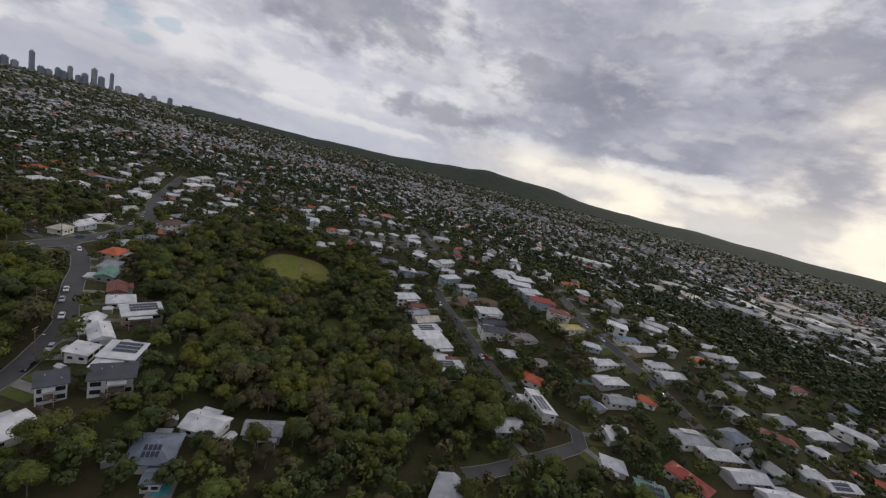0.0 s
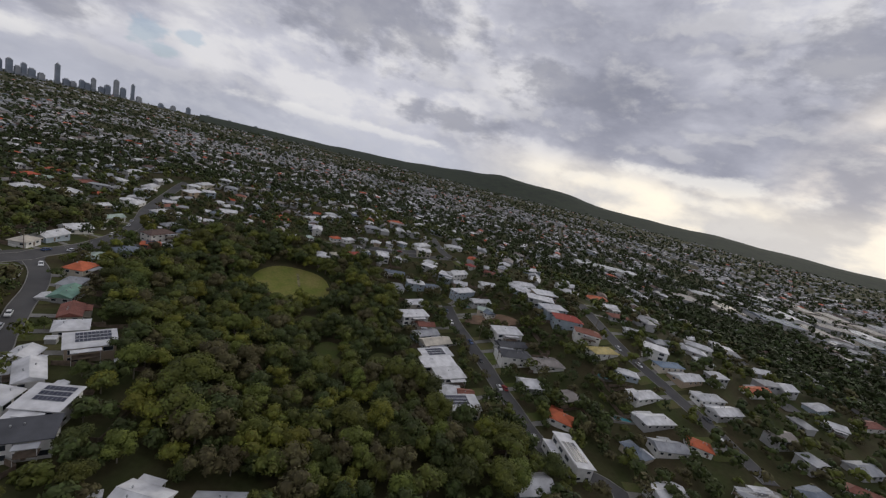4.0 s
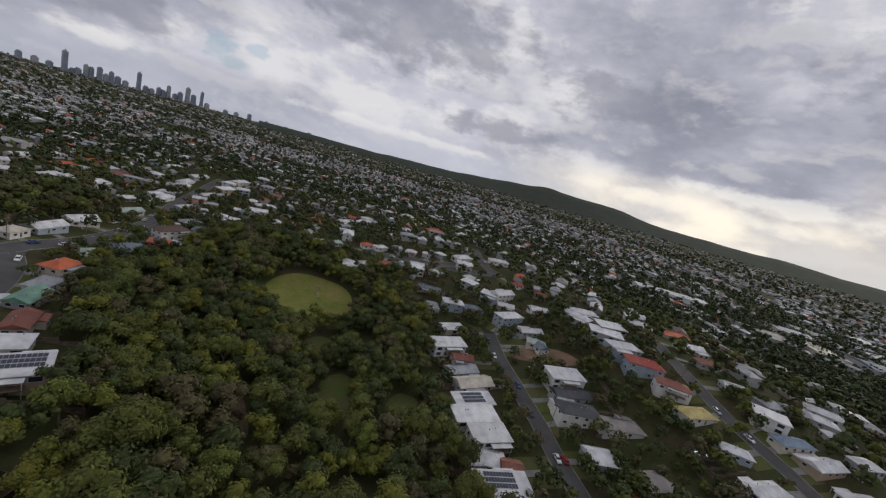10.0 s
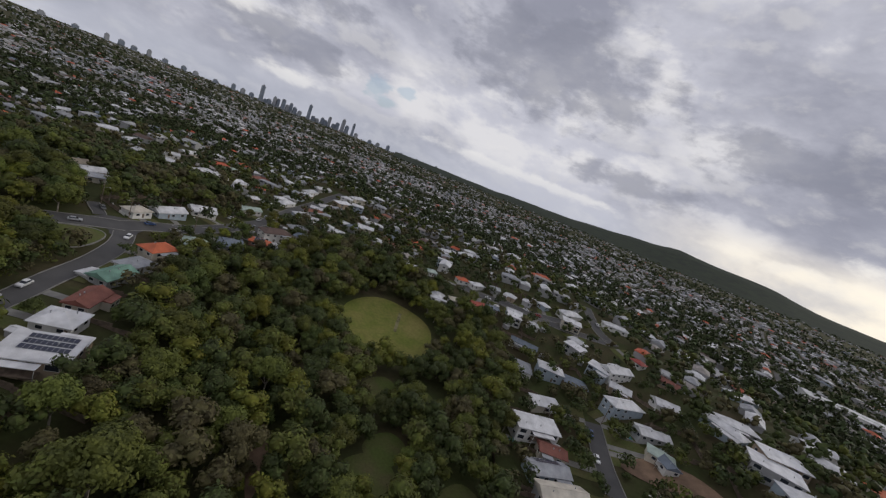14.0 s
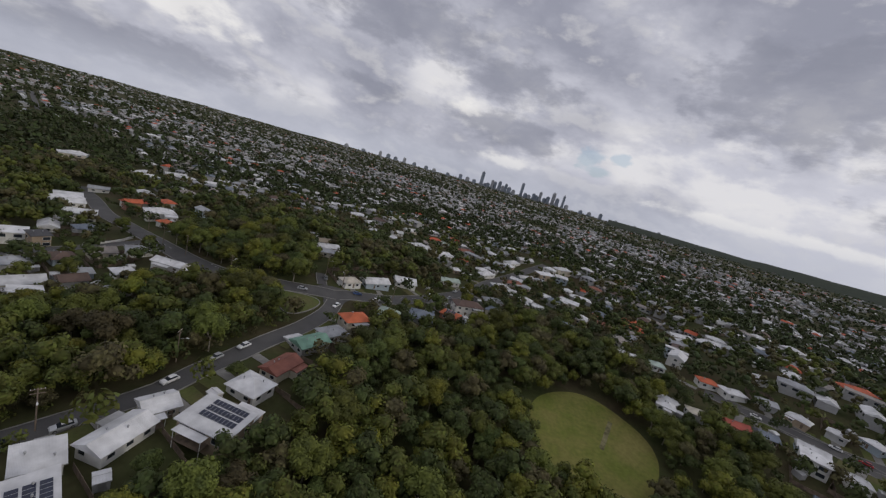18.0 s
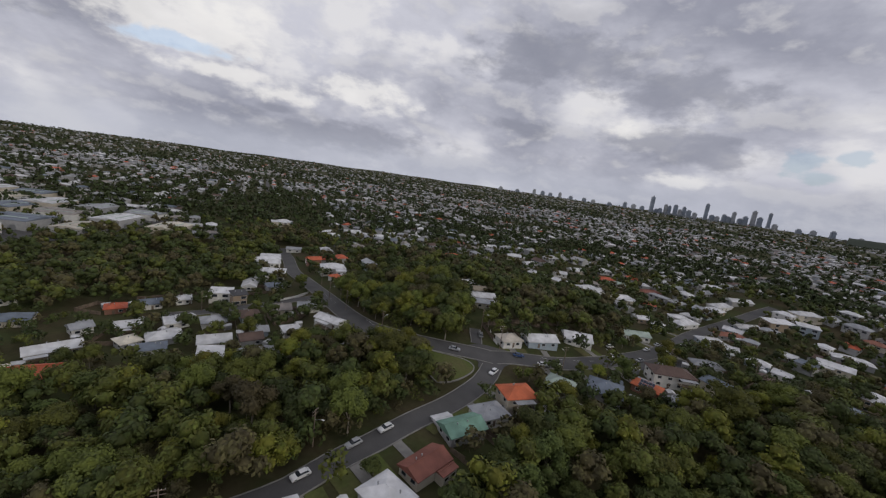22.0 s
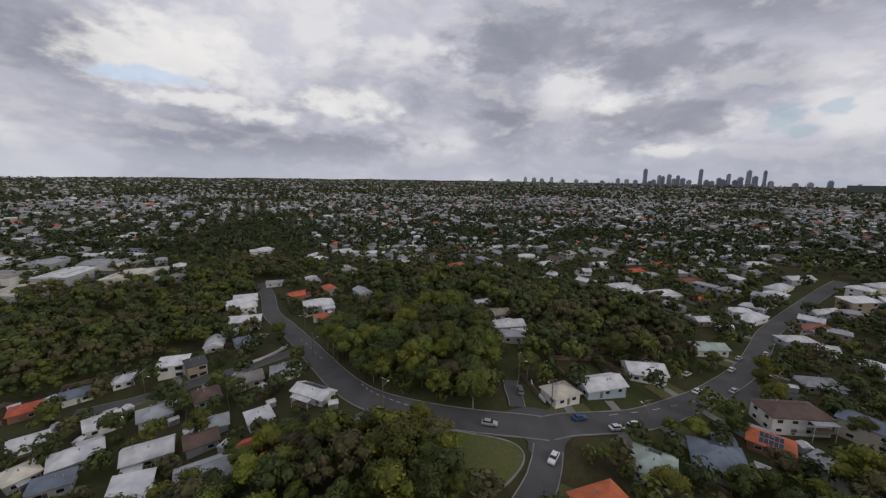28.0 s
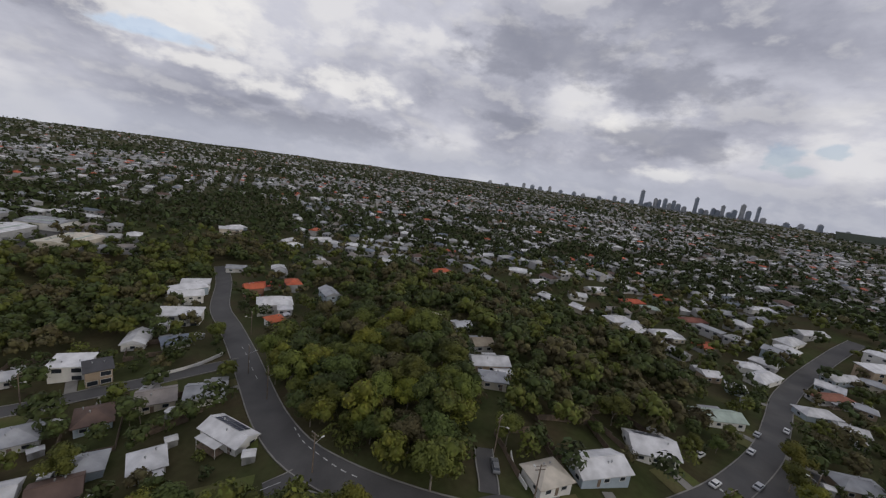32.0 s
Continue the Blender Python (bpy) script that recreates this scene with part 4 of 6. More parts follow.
# ---------------------------------------------------------------- where woods stand
WOODS = [
    [(73.5, 64.6), (152.2, 49.5), (160.3, 89.3), (179.7, 123.8), (200.6, 149.6), (216.3, 170.8), (233.2, 212.3), (214.5, 259.0), (183.1, 291.1), (145.4, 298.3), (116.9, 263.8), (100.0, 243.3), (78.0, 235.0), (70.7, 205.2), (67.8, 168.0), (62.3, 143.1), (57.7, 114.9), (61.8, 93.3)],
    [(30.5, 154.2), (34.3, 170.7), (37.0, 188.7), (39.8, 208.6), (35.4, 226.7), (24.6, 233.6), (4.9, 234.2), (-12.0, 221.2), (-28.7, 196.5), (-58.1, 151.3), (-52.4, 116.0), (-18.5, 118.4), (-1.8, 125.7), (11.8, 135.8), (21.5, 146.0)],
    [(-46.2, 269.6), (-23.4, 255.5), (-5.0, 245.9), (12.4, 241.3), (26.8, 243.9), (34.2, 249.6), (32.8, 259.9), (29.1, 274.7), (27.0, 282.4), (15.8, 290.9), (-2.0, 322.6), (-43.1, 329.1), (-62.9, 310.9)],
    [(-112.8, 354.0), (-38.2, 336.6), (-7.3, 352.5), (15.9, 324.8), (36.5, 302.2), (37.3, 281.3), (46.8, 277.9), (58.5, 286.5), (63.9, 303.2), (88.9, 312.9), (90.9, 348.7), (76.6, 408.9), (27.1, 412.9), (-39.9, 428.8), (-115.8, 421.6)],
    [(-95.0, 281.7), (-125.2, 282.9), (-169.3, 339.0), (-192.6, 421.4), (-246.0, 383.1), (-250.9, 323.9), (-289.6, 261.5), (-245.2, 192.2), (-184.2, 151.9), (-137.7, 148.1), (-128.6, 222.6), (-109.8, 258.7)],
    [(75.8, 62.9), (152.2, 49.5), (160.0, 42.4), (158.2, 18.8), (148.4, 25.7), (130.7, 34.0), (112.5, 40.3), (83.2, 47.8)],
]
SCRUB = [[(347.7, -48.0), (590.0, 38.9), (656.9, -92.2), (443.4, -221.9), (328.2, -184.6)], [(661.1, 101.6), (827.3, 68.2), (977.5, -103.2), (865.9, -157.6), (669.1, 14.0)]]


def inside(x, y, poly):
    hit = False
    n = len(poly)
    for i in range(n):
        (x1, y1), (x2, y2) = poly[i], poly[(i + 1) % n]
        if (y1 > y) != (y2 > y) and x < (x2 - x1) * (y - y1) / (y2 - y1) + x1:
            hit = not hit
    return hit


ROADPTS = np.array([(p.x, p.y, w) for line, w in ROADLINES for p in line])


def road_gap(x, y):
    d = np.hypot(ROADPTS[:, 0] - x, ROADPTS[:, 1] - y) - ROADPTS[:, 2] / 2
    return float(d.min())


CLEARED = [(241, 112, 6), (250, 106, 7), (253, 97, 6)]      # bare building lot


def house_gap(x, y):
    a = np.array(HOUSES + CLEARED)
    return float((np.hypot(a[:, 0] - x, a[:, 1] - y) - a[:, 2]).min())


def on_oval(x, y, pad=0):
    c, q = math.cos(radians(12)), math.sin(radians(12))
    dx, dy = x - OVX, y - OVY
    return ((dx * c - dy * q) / (24 + pad)) ** 2 + ((dx * q + dy * c) / (27.5 + pad)) ** 2 < 1


CLEARINGS = [(134.7, 130.1, 9), (117.8, 85.4, 8), (152.1, 171.3, 7), (165.9, 164.1, 7), (144.5, 140.4, 7), (160.8, 117.6, 7), (37.5, 237.1, 10), (106.5, 139.6, 4.5)]
# ---------------------------------------------------------------- trees
trand = random.Random(11)


def leaf_cloud(rnd, lobes, count, size):
    """Verts and faces of bent leaf clumps spread over the outside of several lobes."""
    verts, faces = [], []
    tot = sum(r * r for *_, r, _ in lobes)
    for cx, cy, cz, r, flat in lobes:
        for _ in range(max(4, int(count * r * r / tot))):
            while True:
                v = Vector((rnd.gauss(0, 1), rnd.gauss(0, 1), rnd.gauss(0.25, 1)))
                if v.length > 0.2:
                    break
            v.normalize()
            k = r * rnd.uniform(0.72, 1.08)
            p = Vector((cx + v.x * k, cy + v.y * k, cz + v.z * k * flat))
            nrm = (v + Vector((rnd.uniform(-0.7, 0.7), rnd.uniform(-0.7, 0.7), rnd.uniform(-0.3, 0.9)))).normalized()
            a = nrm.orthogonal().normalized()
            b = nrm.cross(a)
            t = rnd.uniform(0, 6.28)
            a, b = a * math.cos(t) + b * math.sin(t), b * math.cos(t) - a * math.sin(t)
            s = size * rnd.uniform(0.6, 1.35)
            n0 = len(verts)
            verts += [p - a * s, p - b * s * 0.55 + nrm * s * 0.18, p + a * s, p + b * s * 0.55 + nrm * s * 0.18]
            faces += [(n0, n0 + 1, n0 + 3), (n0 + 1, n0 + 2, n0 + 3)]
    return verts, faces


def crown_lobes(rnd, h, r, n, spread=0.62):
    out = []
    for i in range(n):
        a = 6.283 * i / n + rnd.uniform(-0.5, 0.5)
        q = r * rnd.uniform(0.25, spread)
        out.append((math.cos(a) * q, math.sin(a) * q, h * rnd.uniform(0.50, 0.84), r * rnd.uniform(0.34, 0.52), rnd.uniform(0.7, 0.95)))
    out.append((rnd.uniform(-0.6, 0.6), rnd.uniform(-0.6, 0.6), h * 0.86, r * 0.5, 0.8))
    return out


def tree_kind(seed, h, r, n, count, size, leaf, label, bare=0.4):
    """A prototype: tapered trunk with limbs, and a crown of leaf clumps on uneven lobes."""
    rnd = random.Random(seed)
    lobes = crown_lobes(rnd, h, r, n, 0.72)
    base = new("tree")
    tagged(base, label, "tree", "trees of the wood")
    bm = bmesh.new()
    tube(bm, (0, 0, -1.5), (0.15, 0.1, h * bare), 0.34 * h / 14, 0.24 * h / 14)
    for cx, cy, cz, rr, _ in lobes:
        mid = Vector((cx * 0.45, cy * 0.45, h * bare + (cz - h * bare) * 0.55))
        tube(bm, (0.15, 0.1, h * bare - 0.1), mid, 0.15 * h / 14, 0.10 * h / 14, 5)
        tube(bm, mid, (cx, cy, cz + rr * 0.3), 0.10 * h / 14, 0.03, 4)
    part("trunk", bm, TRUNK, base, "pale tapered trunk with limbs")
    v, f = leaf_cloud(rnd, lobes, count, size)
    # shaded heart of every lobe
    for cx, cy, cz, rr, flat in lobes:
        bm = bmesh.new()
        bmesh.ops.create_icosphere(bm, subdivisions=1, radius=rr * 0.74)
        n0 = len(v)
        for q in bm.verts:
            k = 1 + 0.25 * noise.noise(q.co * 1.3 + Vector((cx, cy, seed)))
            v.append(Vector((cx + q.co.x * k, cy + q.co.y * k, cz + q.co.z * k * flat)))
        bm.verts.index_update()
        f += [tuple(n0 + w.index for w in fc.verts) for fc in bm.faces]
        bm.free()
    crown = from_arrays("crown", v, f, leaf)
    crown.parent = base
    return base


KINDS = [
    tree_kind(1, 13, 6.0, 9, 2100, 0.42, LEAF_A, "tall olive-green gum tree with a broken crown", 0.34),
    tree_kind(2, 11.5, 5.4, 8, 2000, 0.40, LEAF_B, "dense dark green broadleaf tree", 0.26),
    tree_kind(3, 13.5, 6.0, 10, 2200, 0.40, LEAF_C, "bright yellow-green tree crown catching the light", 0.34),
    tree_kind(4, 12.5, 5.0, 8, 1600, 0.40, LEAF_D, "grey-green gum tree with thin foliage", 0.42),
    tree_kind(5, 9, 4.8, 8, 1500, 0.40, LEAF_B, "low dark green bushy tree", 0.2),
    tree_kind(6, 15, 6.8, 11, 2400, 0.44, LEAF_A, "large spreading olive-green gum tree", 0.36),
]
KINDS_W = (0.32, 0.22, 0.11, 0.12, 0.08, 0.15)
TREES = []


def plant(kind, x, y, s):
    m = pose(x, y, gz(x, y) - 0.2, 0, 0, trand.uniform(0, 360)) @ Matrix.Diagonal((s * trand.uniform(0.9, 1.12), s * trand.uniform(0.9, 1.12), s * trand.uniform(0.88, 1.12), 1))
    TREES.append((x, y))
    ob = copy_thing(KINDS[kind], m)
    ob.matrix_basis = m
    return ob


def wood(poly, step, limit, edge=2.2, scale=0.84):
    xs, ys = [p[0] for p in poly], [p[1] for p in poly]
    spots = []
    y = min(ys)
    row = 0
    while y < max(ys):
        x = min(xs) + (row % 2) * step / 2
        while x < max(xs):
            px, py = x + trand.uniform(-0.32, 0.32) * step, y + trand.uniform(-0.32, 0.32) * step
            if inside(px, py, poly) and road_gap(px, py) > edge and house_gap(px, py) > 2.6 and not on_oval(px, py, 1.0) and all(math.hypot(px - a, py - b) > c for a, b, c in CLEARINGS):
                spots.append((px, py))
            x += step
        y += step * 0.87
        row += 1
    trand.shuffle(spots)
    for px, py in spots[:limit]:
        s = scale * trand.choice((0.62, 0.8, 0.9, 1.0, 1.08, 1.22)) * trand.uniform(0.93, 1.07)
        plant(trand.choices(range(6), KINDS_W)[0], px, py, s)
    return spots[limit:]


for k in KINDS:
    k.matrix_basis = pose(*[(106.1, 73.1), (119.8, 68.4), (123.3, 78.5), (133.9, 69.5), (139.4, 77.8), (111.7, 83.4)][KINDS.index(k)], 0)
    k.location.z = gz(k.location.x, k.location.y) - 0.2


def mid_tree_block(name, spots, count, leafsize, hgt, label, mats=None, core=False, wide=0.42, lobe_count=6):
    """Many trees too many or too far off to pick apart, in one mesh of leaf clumps."""
    mats = mats or [LEAF_FAR]
    V, F, M = [], [], []
    protos = []
    for i in range(6):
        rnd = random.Random(100 + i)
        lobes = crown_lobes(rnd, hgt, hgt * wide, lobe_count, 0.7)
        v, f = leaf_cloud(rnd, lobes, count, leafsize)
        if core:
            for cx, cy, cz, rr, flat in lobes:
                bm = bmesh.new()
                bmesh.ops.create_icosphere(bm, subdivisions=1, radius=rr * 0.76)
                n0 = len(v)
                v += [Vector((cx + q.co.x, cy + q.co.y, cz + q.co.z * flat)) for q in bm.verts]
                bm.verts.index_update()
                f += [tuple(n0 + w.index for w in fc.verts) for fc in bm.faces]
                bm.free()
        protos.append((np.array([tuple(q) for q in v]), np.array(f)))
    n0 = 0
    for x, y in spots:
        v, f = protos[trand.randrange(6)]
        s = trand.choice((0.55, 0.72, 0.85, 0.95, 1.05, 1.25)) * trand.uniform(0.93, 1.07)
        a = trand.uniform(0, 6.28)
        c, q = math.cos(a) * s, math.sin(a) * s
        V.append(np.stack([x + v[:, 0] * c - v[:, 1] * q, y + v[:, 0] * q + v[:, 1] * c, gz(x, y) - 1.5 + v[:, 2] * s], 1))
        F.append(f + n0)
        M.append(np.full(len(f), trand.randrange(len(mats)), dtype=np.int32))
        n0 += len(v)
    if not V:
        return
    V, F = np.concatenate(V), np.concatenate(F)
    me = bpy.data.meshes.new(name)
    me.vertices.add(len(V))
    me.vertices.foreach_set("co", V.astype(np.float32).ravel())
    me.loops.add(len(F) * 3)
    me.loops.foreach_set("vertex_index", F.astype(np.int32).ravel())
    me.polygons.add(len(F))
    me.polygons.foreach_set("loop_start", np.arange(0, len(F) * 3, 3, dtype=np.int32))
    for m in mats:
        me.materials.append(m)
    me.polygons.foreach_set("material_index", np.concatenate(M))
    me.update(calc_edges=True)
    tagged(new(name, me), label, "trees", kind="stuff")


grand0 = random.Random(41)
rest = wood(WOODS[0], 6.3, 120) + wood(WOODS[1], 6.3, 62) + wood(WOODS[2], 6.0, 62, 1.0, 0.8) + wood(WOODS[5], 6.5, 12)
mid_tree_block("wood_trees", rest, 560, 0.46, 11.6, "closed canopy of olive and dark green gum trees", [LEAF_A2, LEAF_A2, LEAF_B2, LEAF_B2, LEAF_C2, LEAF_D2], True)
for gx, gy, gs in ((19.1, 99.0, 1.05), (29.2, 100.2, 0.8), (44.4, 109.3, 0.95), (47.9, 74.1, 0.75), (71.8, 68.4, 0.9), (-1.7, 105.0, 0.7), (60.1, 64.6, 0.8), (43.6, 97.2, 0.85), (24.2, 91.4, 0.7), (63.1, 91.4, 0.85), (52.0, 102.6, 0.9), (11.3, 98.5, 0.7), (76.1, 57.1, 0.9), (48.6, 120.6, 0.7), (54.5, 132.0, 0.75), (68.8, 143.4, 0.95), (73.9, 131.7, 1.0), (73.1, 113.8, 1.0), (69.8, 101.7, 1.0), (77.8, 88.5, 1.0)):
    plant(trand.choices(range(6), KINDS_W)[0], gx, gy, gs * 0.8)
extra = 0
for _ in range(3000):
    gx, gy = (grand0.uniform(72, 175), grand0.uniform(238, 335)) if extra < 20 else (grand0.uniform(60, 175), grand0.uniform(-45, 45))
    if extra >= 38:
        break
    if house_gap(gx, gy) < 2.6 or road_gap(gx, gy) < 1.2 or any(inside(gx, gy, p) for p in WOODS) or min([99] + [math.hypot(gx - a, gy - b) for a, b in TREES]) < 5.5:
        continue
    plant(trand.choices(range(6), KINDS_W)[0], gx, gy, grand0.uniform(0.42, 0.78))
    extra += 1
# single trees in gardens and along the near streets
grand = random.Random(77)
single = 0
for _ in range(5000):
    gx, gy = grand.uniform(-95, 160), grand.uniform(30, 320)
    if single >= 44:
        break
    if any(inside(gx, gy, p) for p in WOODS) or (gx < -25 and gy > 165 and grand.random() < 0.6) or house_gap(gx, gy) < 0.6 or road_gap(gx, gy) < 2.0 or on_oval(gx, gy, 6):
        continue
    if min([99] + [math.hypot(gx - a, gy - b) for a, b in TREES]) < 6.5 or house_gap(gx, gy) > 22:
        continue
    plant(grand.choice((1, 4, 4, 0, 3, 5)), gx, gy, grand.uniform(0.4, 0.72))
    single += 1


def in_woods(x, y):
    return any(inside(x, y, p) for p in WOODS)


def scatter(poly, step):
    xs, ys = [p[0] for p in poly], [p[1] for p in poly]
    out = []
    y = min(ys)
    while y < max(ys):
        x = min(xs)
        while x < max(xs):
            px, py = x + trand.uniform(-0.4, 0.4) * step, y + trand.uniform(-0.4, 0.4) * step
            if inside(px, py, poly) and road_gap(px, py) > 2.5 and house_gap(px, py) > 1.0:
                out.append((px, py))
            x += step
        y += step
    return out


belt = scatter(WOODS[3], 6.4) + scatter(WOODS[4], 7.2)
mid_tree_block("woodland_belt", belt, 130, 0.8, 11.5, "dense dark green woodland belt between the streets", [LEAF_A2, LEAF_B2, LEAF_B2, LEAF_D2], True)
mid_tree_block("scrub_belt", sum((scatter(p, 10.5) for p in SCRUB), []), 36, 1.5, 11, "dark green scrub belt below the hill")

GARDENS = [[(-9.7, 45.2), (81.1, 47.7), (64.5, 143.2), (46.0, 130.8), (30.1, 101.8), (-9.8, 111.0)], [(71.7, -50.8), (201.8, -45.3), (209.5, 37.3), (153.4, 73.1), (69.1, 64.3)], [(66.3, 220.7), (100.8, 230.0), (169.4, 252.8), (168.0, 327.9), (130.3, 308.8), (109.0, 292.4), (82.8, 272.7), (65.9, 255.1)],
           [(-113.8, 189.0), (-13.8, 221.4), (-33.3, 254.2), (-60.9, 268.5), (-101.0, 284.2)], [(123.2, 313.2), (248.6, 325.6), (284.8, 464.9), (124.0, 459.0), (105.8, 349.8)], [(157.3, 71.5), (162.1, 32.8), (307.7, -15.0), (324.0, 88.6), (269.2, 167.2), (234.2, 177.0), (209.4, 142.9)]]
leafy_gardens = [p for poly, step in zip(GARDENS, (7.0, 7.5, 7.6, 12.0, 11.0, 8.4)) for p in scatter(poly, step) if not in_woods(*p) and house_gap(*p) > 2.6]
mid_tree_block("garden_gums", leafy_gardens, 190, 0.54, 8.4, "leafy olive and dark green trees crowding the gardens", [LEAF_A2, LEAF_B2, LEAF_B2, LEAF_B2, LEAF_D2], True)

edge_spots = [p for poly in WOODS[:3] for p in scatter(poly, 4.6) if road_gap(*p) < 10 and not on_oval(*p, 2)]
mid_tree_block("wood_edge_shrubs", edge_spots, 90, 0.55, 6.2, "low dark green shrubs along the edge of the wood", [LEAF_A2, LEAF_B2, LEAF_D2], False, 0.6, 3)

# ---------------------------------------------------------------- the suburb beyond
frand = random.Random(21)


def in_any(x, y, polys):
    return any(inside(x, y, p) for p in polys)


INDUSTRY = [[(-564, 170), (-545, 300), (-405, 300), (-310, 340), (-265, 322), (-255, 232), (-285, 165), (-400, 120)], [(793, 50), (953, -36), (1113, -186), (1088, -278), (1039, -368), (848, -274), (771, -139), (697, -49), (643, 27), (690, 55)]]


TAKEN = set()      # plan cells, 6 m wide, that hold a far house or street


def take(x, y):
    TAKEN.add((int(x // 6), int(y // 6)))


def open_plot(x, y, r, pad=7.5):
    """Whether a far house may stand here: clear of woods, works, the oval, and the nearer houses and streets."""
    if in_any(x, y, WOODS) or in_any(x, y, INDUSTRY) or on_oval(x, y, 12) or (-62 < x < 66 and 222 < y < 348):
        return False
    if in_any(x, y, SCRUB) and frand.random() < 0.7:
        return False
    return not (r < 800 and (house_gap(x, y) < pad or road_gap(x, y) < 7))


def in_sector(x, y, r):
    az = math.degrees(math.atan2(x - 60, y - 150))
    return -118 < az < (172 if r < 420 else 150)


def park(x, y, r):
    """Gullies and parks without houses."""
    return (noise.noise(Vector((x / 260.0, y / 260.0, 1.7))) > 0.42 and r > 330) or (r > 300 and noise.noise(Vector((x / 95.0, y / 95.0, 4.4))) > 0.34)


def quarter(x, y):
    """Which of the three street grids holds at a place."""
    return int(math.floor((noise.noise(Vector((x / 420.0, y / 420.0, 9.1))) + 1) * 4.5)) % 3


STREETSPOTS = []


def suburb_spots():
    """Lots along both sides of straight streets on three tilted grids, then scattered lots further out."""
    near, far = [], []
    for k, turn in enumerate((22.0, 58.0, -38.0)):
        c, s = math.cos(radians(turn)), math.sin(radians(turn))
        for iv in range(-27, 28):
            for side in (-1, 1, 0):
                for iu in range(-108, 109):
                    u, v = iu * 14.4 + frand.uniform(-1.2, 1.2), iv * 58 + side * 14.5 + frand.uniform(-1.6, 1.6)
                    if side == 0:
                        u, v = iu * 14.4, iv * 58
                    x, y = 60 + u * c - v * s, 150 + u * s + v * c
                    r = math.hypot(u, v)
                    if not 95 < r < 1550 or not in_sector(x, y, r) or quarter(x, y) != k:
                        continue
                    if side == 0:
                        if r > 330 and not park(x, y, r) and open_plot(x, y, r, 3.0):
                            STREETSPOTS.append((x, y, c, s))
                            for d in (-5, 0, 5):
                                take(x + d * c, y + d * s)
                        continue
                    if frand.random() < (0.45 if r < 250 else 0.12) or park(x, y, r) or not open_plot(x, y, r, 9.0 if r < 250 else 7.5):
                        continue
                    take(x, y)
                    (near if r < 250 else far).append((x, y, turn + frand.choice((0, 0, 90)) + frand.uniform(-4, 4), r))
    r = 1560.0
    while r < 4700:
        lot, depth = 15.5 + (r - 900) * 0.018, 19 + (r - 900) * 0.036
        for _ in range(int(2 * math.pi * r / lot)):
            a = 2 * math.pi * frand.random()
            x, y = 60 + (r + frand.uniform(-0.36, 0.36) * depth) * math.sin(a), 150 + (r + frand.uniform(-0.36, 0.36) * depth) * math.cos(a)
            if not in_sector(x, y, r) or frand.random() < 0.12 or park(x, y, r) or in_any(x, y, INDUSTRY):
                continue
            far.append((x, y, (22, 58, -38)[quarter(x, y)] + frand.choice((0, 90)) + frand.uniform(-6, 6), r))
        r += depth
    return near, far


NEAR, FAR = suburb_spots()
DIMCOL = (0.12, 0.22, 0.16, 0.05, 0.08, 0.07, 0.30)
FARCOL = (0.22, 0.22, 0.13, 0.055, 0.075, 0.07, 0.23)
for x, y, rot, r in NEAR:
    if len(HOUSES) > 300:
        break
    house(x, y, rot, frand.uniform(10.5, 13.5), frand.uniform(7.2, 9), frand.choices(("white", "grey", "taupe", "orange", "brown", "slate", "white"), FARCOL)[0], 2 if frand.random() < 0.3 else 1, 0, deck=0, plain=1)


